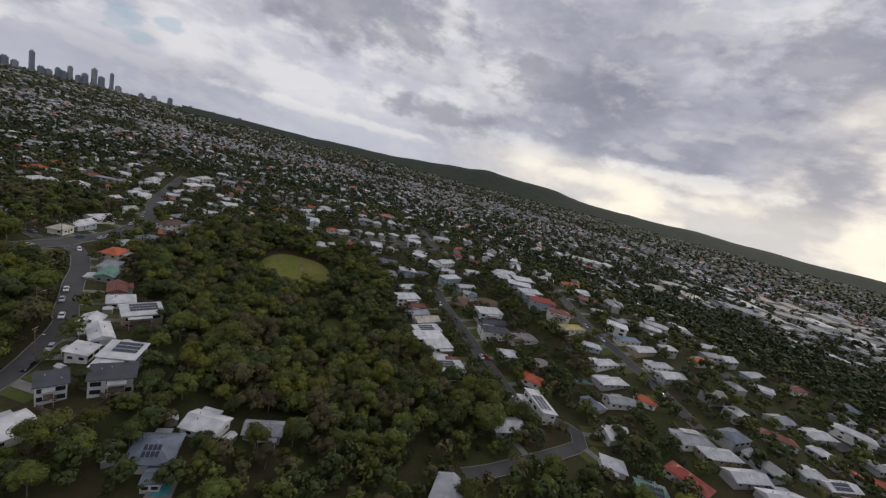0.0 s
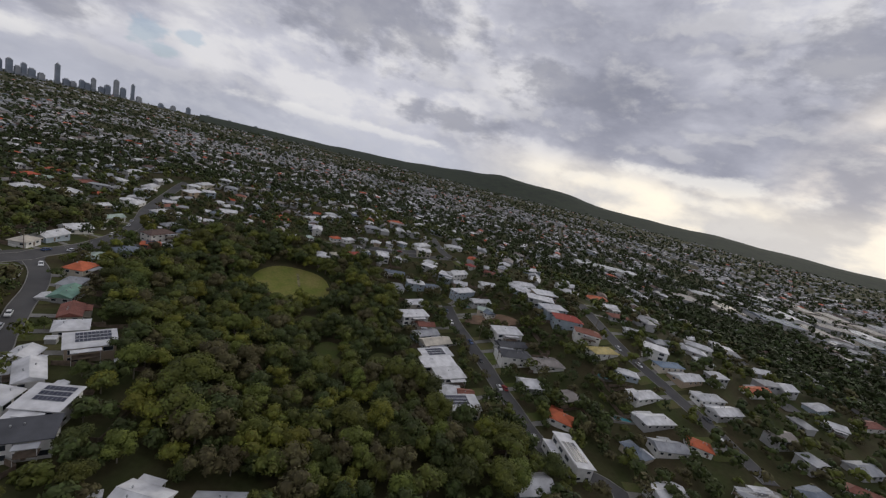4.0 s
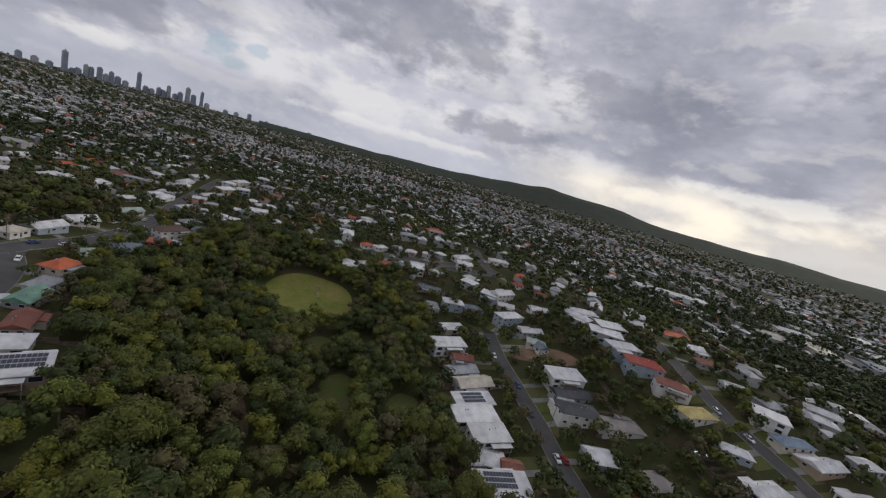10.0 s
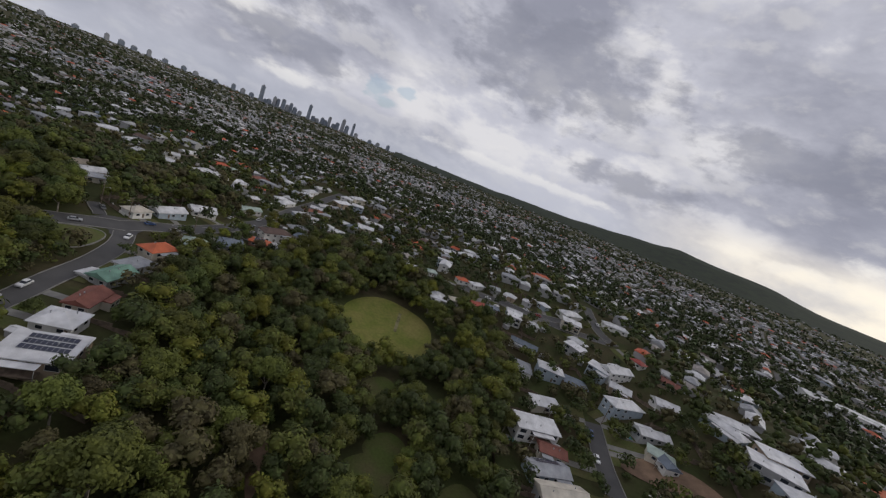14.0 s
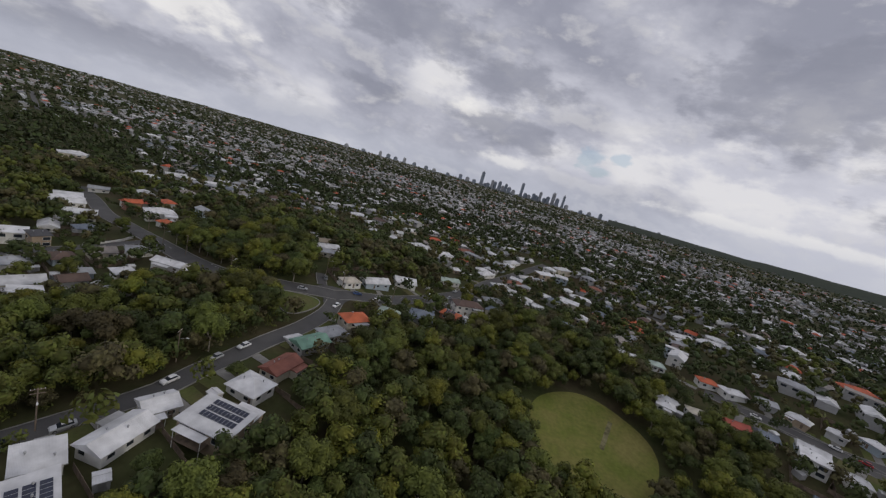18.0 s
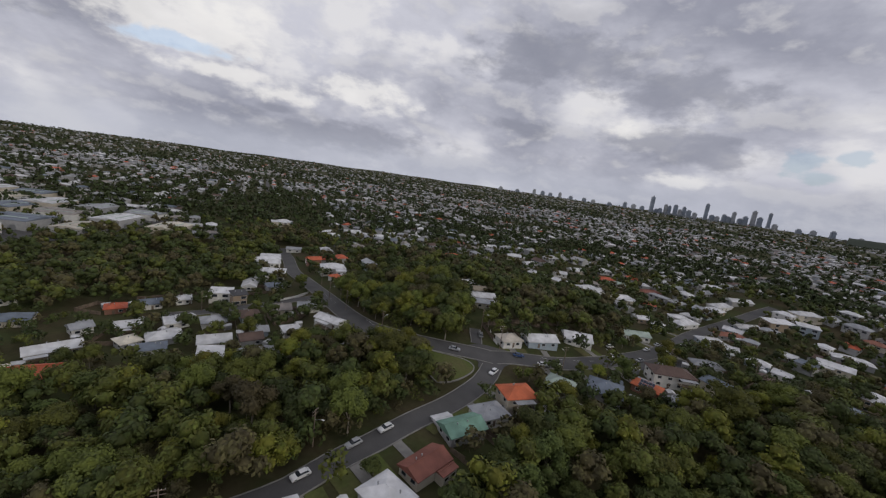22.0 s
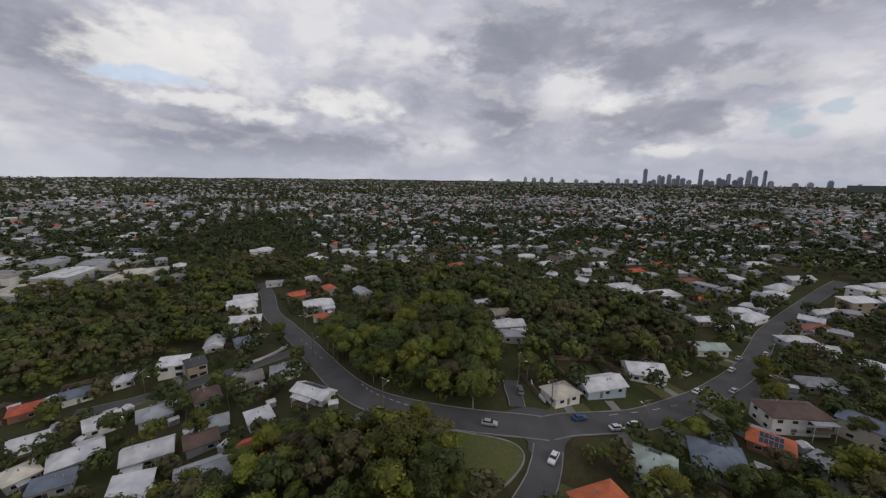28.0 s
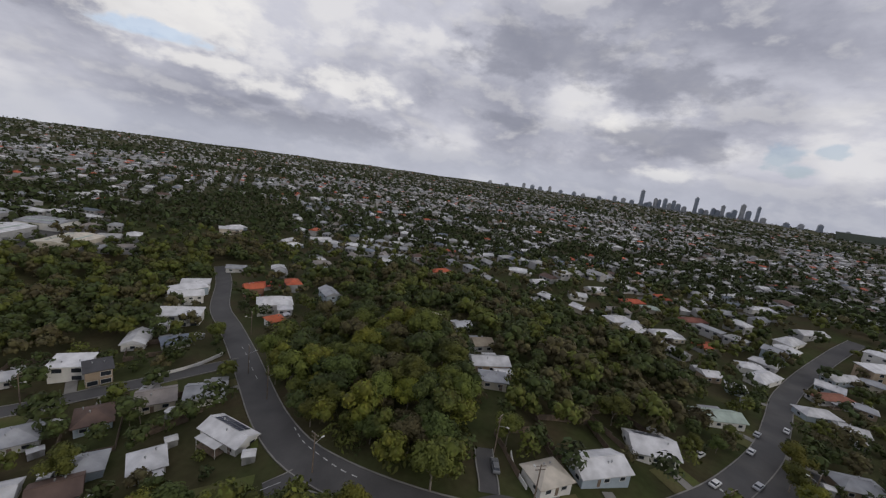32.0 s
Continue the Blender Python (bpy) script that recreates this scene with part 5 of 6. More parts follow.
def far_houses():
    """Houses too far off to pick apart: walls, hipped or gabled roofs, dark window bands, in one mesh."""
    V, F, M = [], [], []
    for x, y, rot, r in FAR:
        g = 1.0 if r < 1200 else 1.0 + (r - 1200) / 9000
        w, d = frand.uniform(9, 15) * g, frand.uniform(7, 9.5) * g
        h = frand.choice((3.2, 3.4, 5.2)) * (1 + (g - 1) * 0.5)
        k = frand.choices(range(7), FARCOL if r < 1100 else DIMCOL)[0]
        rise = 0.0 if frand.random() < 0.12 else d * 0.22
        z = gz(x, y)
        a = radians(rot)
        c, s = math.cos(a), math.sin(a)
        e = 0.5
        rr = (w / 2 - d / 2) if frand.random() < 0.6 else w / 2
        pts = [(-w / 2, -d / 2, -2), (w / 2, -d / 2, -2), (w / 2, d / 2, -2), (-w / 2, d / 2, -2), (-w / 2, -d / 2, h), (w / 2, -d / 2, h), (w / 2, d / 2, h), (-w / 2, d / 2, h),
               (-w / 2 - e, -d / 2 - e, h), (w / 2 + e, -d / 2 - e, h), (w / 2 + e, d / 2 + e, h), (-w / 2 - e, d / 2 + e, h), (-max(rr, 0.3), 0, h + rise + 0.1), (max(rr, 0.3), 0, h + rise + 0.1)]
        n = len(V)
        V += [(x + p[0] * c - p[1] * s, y + p[0] * s + p[1] * c, z + p[2]) for p in pts]
        F += [tuple(n + i for i in f) for f in ((0, 1, 5, 4), (1, 2, 6, 5), (2, 3, 7, 6), (3, 0, 4, 7), (8, 9, 13, 12), (10, 11, 12, 13), (9, 10, 13), (11, 8, 12))]
        M += [7] * 4 + [k] * 4
        if r < 700:
            for sy in (-1, 1):
                m = len(V)
                yy = sy * (d / 2 + 0.03)
                for q in range(3):
                    xa = -w / 2 + w * (q + 0.25) / 3
                    xb = xa + w / 6
                    V += [(x + p[0] * c - yy * s, y + p[0] * s + yy * c, z + p[1]) for p in ((xa, h - 2.0), (xb, h - 2.0), (xb, h - 0.8), (xa, h - 0.8))]
                    F.append((m + q * 4, m + q * 4 + 1, m + q * 4 + 2, m + q * 4 + 3))
                    M.append(8)
    tagged(from_arrays("distant_houses", V, F, FARROOF + [WALLS["grey"], GLASS], mat_index=M), "distant suburban houses with white, grey and terracotta roofs", "houses", kind="stuff")


far_houses()


def far_streets():
    """Short lengths of asphalt between the far rows of houses."""
    V, F = [], []
    for x, y, c, s in STREETSPOTS:
        m = len(V)
        V += [drape(x + p * c - q * s, y + p * s + q * c, 0.45) for p, q in ((-7.3, -3.6), (7.3, -3.6), (7.3, 3.6), (-7.3, 3.6))]
        F.append((m, m + 1, m + 2, m + 3))
    tagged(from_arrays("distant_streets", V, F, ASPHALT), "grey asphalt streets between the far houses", "streets", kind="stuff")


far_streets()


def far_trees():
    spots1, spots2, spots3, spots0 = [], [], [], []
    r = 25.0
    while r < 4750:
        gap = 7.8 if r < 500 else 7.8 + (r - 500) * 0.0135
        n = int(2 * math.pi * r / gap)
        for i in range(n):
            a = 2 * math.pi * frand.random() if r > 420 else 2 * math.pi * (i + frand.uniform(-0.4, 0.4)) / n
            az = math.degrees(a) - (360 if a > math.pi else 0)
            if not -118 < az < (172 if r < 420 else 150):
                continue
            q = r + frand.uniform(-0.6, 0.6) * gap
            x, y = 60 + q * math.sin(a), 150 + q * math.cos(a)
            if in_any(x, y, WOODS) or on_oval(x, y, 4):
                continue
            if in_any(x, y, INDUSTRY) and frand.random() < 0.4:
                continue
            if -14 < x < 48 and 228 < y < 262:
                continue
            if inside(x, y, GARDENS[3]) and frand.random() < 0.55:
                continue
            if r < 500 and (house_gap(x, y) < 0.9 or road_gap(x, y) < 2):
                continue
            if frand.random() < 0.16 or (r > 235 and (int(x // 6), int(y // 6)) in TAKEN):
                continue
            (spots0 if r < 235 else spots1 if r < 420 else spots2 if r < 1400 else spots3).append((x, y))
        r += gap * 1.05
    mid_tree_block("garden_trees", spots0, 120, 0.72, 8.2, "dark green garden trees and shrubs round the houses", [LEAF_A2, LEAF_B2, LEAF_B2, LEAF_D2, LEAF_FAR], False, 0.45)
    mid_tree_block("street_trees", spots1, 24, 1.25, 9.0, "dark green garden and street trees between the houses", [LEAF_A2, LEAF_B2, LEAF_B2, LEAF_D2, LEAF_FAR], True, 0.45, 3)
    mid_tree_block("suburb_trees", spots2, 14, 2.35, 9.8, "dark green trees among the far houses", None, False, 0.5, 2)
    mid_tree_block("horizon_trees", spots3, 9, 4.3, 9.4, "dark blue-green tree cover towards the horizon", None, False, 0.7, 1)


far_trees()

# ---------------------------------------------------------------- hills and city


def hills():
    n = 200
    rows = []
    for k, (rad, frac) in enumerate(((3300, 0.0), (3700, 0.35), (4100, 0.75), (4450, 1.0), (4800, 0.5))):
        row = []
        for i in range(n):
            az = 20 + 130 * i / (n - 1)
            a = radians(az)
            top = np.interp(az, (22, 34, 44, 48, 52, 56, 60, 64, 68, 72, 75, 79, 84, 90, 100, 115, 130, 150), (-0.9, -0.35, 0.0, 0.2, 0.5, 0.95, 1.3, 1.4, 1.15, 1.0, 0.4, 0.3, 0.3, 0.4, 0.2, 0.4, 0.2, -0.6)) + 0.12 * noise.noise(Vector((az / 3, 3, 0)))
            z = 60 + math.tan(radians(max(top, -0.3))) * rad
            x, y = 60 + rad * math.sin(a), 100 + rad * math.cos(a)
            g = gz(x, y)
            row.append((x, y, g - 3 + frac * max(0, z - g) * (1 + 0.12 * noise.noise(Vector((x / 300, y / 300, k))))))
        rows.append(row)
    V = sum(rows, [])
    F = [(k * n + i, k * n + i + 1, (k + 1) * n + i + 1, (k + 1) * n + i) for k in range(len(rows) - 1) for i in range(n - 1)]
    tagged(from_arrays("hill_range", V, F, HILLWOOD, True), "long wooded hill range on the horizon", "hills", kind="structure")


hills()


def tower(az, hgt, w, d, mat, crown=0):
    """A far city tower: shaft with floor bands, plant room on top."""
    rad = 4450
    a = radians(az)
    x, y = 60 + rad * math.sin(a), 140 + rad * math.cos(a)
    z = gz(x, y)
    b = new("office_tower")
    b.matrix_world = pose(x, y, z, 0, 0, -az + 20)
    tagged(b, "far glass office tower on the skyline, distance haze painted into its blue-grey", "tower", "city skyline")
    bm = bmesh.new()
    box(bm, -w / 2, w / 2, -d / 2, d / 2, -20, hgt)
    part("shaft", bm, mat, b)
    bm = bmesh.new()
    box(bm, -w * 0.62, w * 0.62, -d * 0.62, d * 0.62, -20, min(hgt * 0.22, 22))
    part("podium", bm, HAZED_CITY[2], b)
    bm = bmesh.new()
    box(bm, -w * 0.3, w * 0.3, -d * 0.3, d * 0.3, hgt, hgt + 9)
    if crown:
        box(bm, -w * 0.05, w * 0.05, -d * 0.05, d * 0.05, hgt + 9, hgt + 9 + crown)
    part("plant_room", bm, HAZED_CITY[1], b)


# tower colours are paler and bluer to carry the distance haze
HAZED_CITY = [material("city_glass_hazed", (0.20, 0.235, 0.29), 0.35, vary=0.15, scale=0.02, fine=0.1, bump=0.0), material("city_grey_hazed", (0.32, 0.335, 0.36), 0.7, vary=0.15, scale=0.02, fine=0.1, bump=0.0), material("city_band_hazed", (0.24, 0.265, 0.30), 0.6, vary=0.1, bump=0.0)]
crand = random.Random(8)
tower(1.50, 152, 32, 27, HAZED_CITY[0], 12)
tower(3.13, 93, 28, 23, HAZED_CITY[1])
tower(3.55, 84, 28, 23, HAZED_CITY[0])
tower(4.21, 102, 32, 27, HAZED_CITY[0])
tower(4.75, 62, 32, 27, HAZED_CITY[1])
tower(5.17, 93, 28, 23, HAZED_CITY[0])
tower(5.71, 66, 37, 30, HAZED_CITY[0])
tower(6.38, 48, 36, 30, HAZED_CITY[1])
tower(7.52, 147, 28, 23, HAZED_CITY[0], 10)
tower(8.18, 48, 37, 30, HAZED_CITY[0])
tower(8.72, 39, 36, 30, HAZED_CITY[1])
tower(9.39, 66, 32, 27, HAZED_CITY[0])
tower(9.81, 52, 37, 30, HAZED_CITY[0])
tower(10.29, 102, 28, 23, HAZED_CITY[1])
tower(10.95, 48, 36, 30, HAZED_CITY[0])
tower(11.43, 75, 36, 30, HAZED_CITY[0])
tower(12.16, 134, 32, 27, HAZED_CITY[1], 8)
tower(12.76, 84, 36, 30, HAZED_CITY[0])
tower(13.60, 134, 23, 19, HAZED_CITY[0], 6)
tower(14.20, 44, 36, 30, HAZED_CITY[1])
tower(2.52, 48, 36, 30, HAZED_CITY[0])
tower(2.10, 34, 36, 30, HAZED_CITY[0])
tower(-13.85, 52, 28, 23, HAZED_CITY[1])
tower(-12.65, 44, 37, 30, HAZED_CITY[0])
tower(-11.56, 34, 36, 30, HAZED_CITY[0])
tower(-10.24, 52, 28, 23, HAZED_CITY[1])
tower(-8.73, 34, 36, 30, HAZED_CITY[0])
tower(-6.93, 39, 36, 30, HAZED_CITY[0])
tower(-5.72, 34, 36, 30, HAZED_CITY[1])
tower(-3.62, 30, 36, 30, HAZED_CITY[0])
tower(-1.69, 52, 32, 27, HAZED_CITY[0])
tower(-0.61, 44, 36, 30, HAZED_CITY[1])
tower(0.42, 39, 36, 30, HAZED_CITY[0])
tower(16.25, 34, 36, 30, HAZED_CITY[0])
tower(17.45, 39, 36, 30, HAZED_CITY[1])
tower(18.96, 57, 32, 27, HAZED_CITY[0])
tower(21.06, 30, 36, 30, HAZED_CITY[0])
tower(23.47, 30, 36, 30, HAZED_CITY[1])
tower(26.48, 39, 37, 30, HAZED_CITY[0])
tower(-16.26, 30, 36, 30, HAZED_CITY[0])
tower(-18.67, 30, 36, 30, HAZED_CITY[1])

# ---------------------------------------------------------------- industry


def shed(x, y, rot, w, d, h, roof, wall="grey"):
    """A big workshop: walls, low gabled metal roof, roller doors, skylights."""
    b = new("warehouse")
    b.matrix_world = pose(x, y, gz(x, y), 0, 0, rot)
    tagged(b, f"large low warehouse with a {ROOFWORD[roof]} roof", "warehouse", "industrial sheds")
    bm = bmesh.new()
    box(bm, -w / 2, w / 2, -d / 2, d / 2, -3, h)
    part("wall", bm, WALLS[wall], b)
    bm = bmesh.new()
    roof_mesh(bm, w, d, 0.4, h + 0.1, d * 0.06, "gable")
    part("roof", bm, ROOFS[roof], b)
    for i in range(max(1, int(w / 14))):
        bm = bmesh.new()
        box(bm, -2.4, 2.4, -0.1, 0.1, 0, 4.2)
        part("roller_door", bm, STEEL, b, "", pose(-w / 2 + w * (i + 0.5) / max(1, int(w / 14)), -d / 2, 0))
    for s in (-1, 1):
        bm = bmesh.new()
        yy = s * d * 0.25
        box(bm, -w * 0.38, w * 0.38, -0.7, 0.7, 0, 0.12)
        part("skylight", bm, ROOFS["palegreen"], b, "translucent roof sheet", pose(0, yy, h + 0.12 + d * 0.06 * (1 - (abs(yy)) / (d / 2 + 0.4)) + 0.05, -s * math.degrees(math.atan(d * 0.06 / (d / 2 + 0.4))), 0, 0))
    return b


irand = random.Random(31)


def estate(poly, rot, pitch, tones=(2, 4, 3, 2, 2)):
    xs, ys = [p[0] for p in poly], [p[1] for p in poly]
    c, s = math.cos(radians(rot)), math.sin(radians(rot))
    cx, cy = (min(xs) + max(xs)) / 2, (min(ys) + max(ys)) / 2
    R = max(max(xs) - min(xs), max(ys) - min(ys))
    u = -R
    while u < R:
        v = -R
        while v < R:
            x, y = cx + u * c - v * s, cy + u * s + v * c
            if inside(x, y, poly):
                shed(x, y, rot + irand.choice((0, 90)), pitch * irand.uniform(0.62, 0.86), pitch * irand.uniform(0.5, 0.7), irand.uniform(5, 8), irand.choices(("white", "grey", "taupe", "cream", "slate"), tones)[0], irand.choice(("cream", "grey", "white")))
            v += pitch
        u += pitch


def yard(name, poly, lift=0.12):
    """A paved yard draped over the land."""
    xs, ys = [p[0] for p in poly], [p[1] for p in poly]
    n = 26
    V, F, idx = [], [], {}
    gx, gy = np.linspace(min(xs), max(xs), n), np.linspace(min(ys), max(ys), n)
    for i in range(n - 1):
        for j in range(n - 1):
            if inside((gx[i] + gx[i + 1]) / 2, (gy[j] + gy[j + 1]) / 2, poly):
                f = []
                for a, b in ((i, j), (i + 1, j), (i + 1, j + 1), (i, j + 1)):
                    if (a, b) not in idx:
                        idx[a, b] = len(V)
                        V.append(drape(gx[a], gy[b], lift))
                    f.append(idx[a, b])
                F.append(tuple(f))
    tagged(from_arrays(name, V, F, ASPHALT, True), "grey paved yards between the warehouses", "paving", kind="structure")


estate(INDUSTRY[0], 35, 42, (4, 4, 3, 3, 1))
estate(INDUSTRY[1], -58, 66, (1, 4, 5, 1, 4))
shed(692, 150, -48, 104, 30, 8, "white", "white")
yard("pavement_west", INDUSTRY[0], 0.9)
yard("pavement_east", INDUSTRY[1], 1.2)

# ---------------------------------------------------------------- street life: cars, poles, driveways, pools


def fill_car_body(bm):
    prof = [(-2.2, 0.35), (-2.25, 0.75), (-2.05, 0.98), (-1.2, 1.02), (0.95, 1.0), (2.0, 0.86), (2.22, 0.62), (2.2, 0.32)]
    rows = []
    for y, k in ((-0.88, 0.94), (-0.82, 1.0), (0.82, 1.0), (0.88, 0.94)):
        rows.append([bm.verts.new((x * (0.985 if abs(y) > 0.85 else 1), y, 0.32 + (z - 0.32) * k)) for x, z in prof])
    n = len(prof)
    for a, b in zip(rows, rows[1:]):
        for i in range(n):
            j = (i + 1) % n
            bm.faces.new((a[i], a[j], b[j], b[i]))
    bm.faces.new(rows[0][::-1])
    bm.faces.new(rows[-1])
    bmesh.ops.recalc_face_normals(bm, faces=bm.faces[:])


def fill_cabin(bm):
    lo = [(-1.75, -0.78, 0.98), (1.0, -0.78, 0.98), (1.0, 0.78, 0.98), (-1.75, 0.78, 0.98)]
    hi = [(-1.35, -0.62, 1.46), (0.25, -0.62, 1.46), (0.25, 0.62, 1.46), (-1.35, 0.62, 1.46)]
    a, b = [bm.verts.new(c) for c in lo], [bm.verts.new(c) for c in hi]
    for i in range(4):
        j = (i + 1) % 4
        bm.faces.new((a[i], a[j], b[j], b[i]))
    bm.faces.new(b)


def fill_car_roof(bm):
    box(bm, -1.4, 0.28, -0.64, 0.64, 1.455, 1.50)


def fill_wheel(bm):
    bmesh.ops.create_cone(bm, cap_ends=True, segments=12, radius1=0.33, radius2=0.33, depth=0.22, matrix=Matrix.Rotation(radians(90), 4, "X"))


RIM = mesh_of("rim", lambda bm: bmesh.ops.create_cone(bm, cap_ends=True, segments=10, radius1=0.2, radius2=0.2, depth=0.02, matrix=Matrix.Rotation(radians(90), 4, "X")), STEEL)
LAMPS = [mesh_of("lamp", lambda bm: box(bm, -0.03, 0.03, -0.18, 0.18, -0.06, 0.06), m) for m in (CARS["red"], FRAME)]
WHEEL = mesh_of("wheel", fill_wheel, TYRE)
CABIN = mesh_of("cabin", fill_cabin, GLASS)
BODY = {k: (mesh_of("body", fill_car_body, m), mesh_of("roof_panel", fill_car_roof, m)) for k, m in CARS.items()}


def car(x, y, rot, colour):
    b = new("car")
    e = 1.3
    a = radians(rot)
    slope = math.degrees(math.atan2(gz(x + e * math.cos(a), y + e * math.sin(a)) - gz(x - e * math.cos(a), y - e * math.sin(a)), 2 * e))
    b.matrix_world = pose(x, y, gz(x, y) + 0.24, 0, -slope, rot)
    tagged(b, f"{colour} car parked on the asphalt street", "car", "parked cars")
    piece("body", BODY[colour][0], b)
    piece("roof_panel", BODY[colour][1], b)
    piece("cabin", CABIN, b, None, "dark window glass")
    for wx in (-1.35, 1.4):
        for wy in (-0.78, 0.78):
            wheel = piece("wheel", WHEEL, b, pose(wx, wy, 0.33))
            piece("rim", RIM, wheel, pose(0, math.copysign(0.115, wy), 0), "grey alloy rim")
    for sx in (-1, 1):
        for sy in (-0.6, 0.6):
            piece("headlight" if sx > 0 else "tail_light", LAMPS[sx > 0], b, pose(sx * 2.19, sy, 0.66))


car(36.3, 243.9, 14, "silver")
car(54.3, 240.3, -99, "white")
car(58.2, 258.7, 39, "blue")
car(68.0, 260.6, 38, "white")
car(72.6, 265.2, 46, "white")
car(40.1, 261.6, 116, "grey")
car(91.8, 296.9, 59, "white")
car(103.5, 304.7, 59, "silver")
car(106.4, 323.9, 65, "white")
car(111.8, 338.9, 65, "silver")
car(123.8, 351.3, 69, "white")
car(89.9, 308.8, 59, "white")
car(40.6, 192.5, -106, "white")
car(37.6, 182.8, -106, "silver")
car(34.9, 168.1, -108, "white")
car(28.5, 146.7, -124, "silver")
car(22.3, 139.0, -132, "black")
car(216.5, 100.5, -121, "blue")
car(226.1, 122.8, -124, "white")
car(192.5, 65.6, -127, "white")
car(205.3, 85.7, -123, "black")
car(173.3, 37.0, -126, "white")
car(274.0, 32.9, -124, "silver")
car(268.0, 19.2, -117, "white")
car(241.1, -22.9, -120, "white")


def kerbside_cars(count, seed):
    """More cars parked along the kerbs of the quieter streets."""
    rnd = random.Random(seed)
    placed = []
    for line, width in ROADLINES:
        if width < 6.9 or width > 7.6:
            continue
        for k in range(2):
            i = rnd.randrange(2, len(line) - 2)
            t = (line[i + 1] - line[i - 1]).normalized()
            side = rnd.choice((-1, 1))
            p = line[i] + Vector((-t.y, t.x, 0)) * side * (width / 2 - 1.2)
            if len(placed) < count and all((p - q).length > 7 for q in placed):
                placed.append(p)
                car(p.x, p.y, math.degrees(math.atan2(t.y, t.x)) + (0 if side < 0 else 180), rnd.choice(("white", "silver", "grey", "black", "white", "blue", "red")))


kerbside_cars(14, 6)


def power_pole(x, y, rot, lamp=True):
    b = new("power_pole")
    b.matrix_world = pose(x, y, gz(x, y), 0, 0, rot)
    tagged(b, "weathered timber power pole with a crossarm", "pole", "power poles")
    bm = bmesh.new()
    tube(bm, (0, 0, -1), (0, 0, 10.5), 0.17, 0.12, 8)
    part("post", bm, POLEWOOD, b)
    for z in (9.2, 10.1):
        bm = bmesh.new()
        box(bm, -0.06, 0.06, -1.2, 1.2, z, z + 0.13)
        part("crossarm", bm, POLEWOOD, b)
    for yy in (-1.05, -0.45, 0.45, 1.05):
        bm = bmesh.new()
        tube(bm, (0, yy, 10.23), (0, yy, 10.45), 0.05, 0.03, 6)
        part("insulator", bm, FRAME, b)
    if lamp:
        bm = bmesh.new()
        tube(bm, (0, 0, 7.6), (2.0, 0, 8.3), 0.045, 0.04, 6)
        part("lamp_arm", bm, STEEL, b)
        bm = bmesh.new()
        box(bm, 1.9, 2.65, -0.16, 0.16, 8.24, 8.40)
        part("lamp_head", bm, FRAME, b, "pale street lamp head")


for px_, py_, pr_ in ((-48.7, 264.8, 60), (-29.4, 256.0, 60), (3.7, 240.2, 80), (38.4, 265.9, -10), (50.4, 257.4, 130), (75.1, 263.8, 130), (114.9, 305.5, 150), (24.3, 144.8, -40), (29.4, 177.1, 10), (-91.8, 222.8, 20), (150.0, 323.4, 120), (-77.4, 288.7, -120), (90.7, 281.7, 140), (245.5, 138.1, 150), (223.2, 99.1, 150), (206.8, 77.1, 150), (264.4, 20.0, 140), (244.1, -13.2, 140), (284.9, 51.0, 140)):
    power_pole(px_, py_, pr_)


def driveway(x, y, half):
    """A concrete strip from a house to its street, where the street is near."""
    d = np.hypot(ROADPTS[:, 0] - x, ROADPTS[:, 1] - y)
    i = int(d.argmin())
    if not half + 4 < d[i] < 24:
        return
    p, q = Vector((x, y, 0)), Vector((ROADPTS[i, 0], ROADPTS[i, 1], 0))
    t = (q - p).normalized()
    line = [p + t * (half * 0.75 + k * (d[i] - half * 0.75 - ROADPTS[i, 2] / 2 + 0.2) / 4) for k in range(5)]
    v, f = ribbon(line, -1.5, 1.5, 0.20)
    tagged(from_arrays("driveway", v, f, CONCRETE), "pale concrete driveway", "driveway", kind="structure")


    for side in (-1, 1):
        if frand.random() < 0.8:
            o = side * 1.7
            v, f = ribbon(line, o, o + side * frand.uniform(3.0, 6.0), 0.17)
            tagged(from_arrays("lawn_strip", v, f, LAWN), "mown green front lawn beside a driveway", "lawn", kind="structure")


for hx, hy, hr in list(HOUSES):
    if math.hypot(hx - 120, hy - 150) < 240:
        driveway(hx, hy, min(hr, 7))


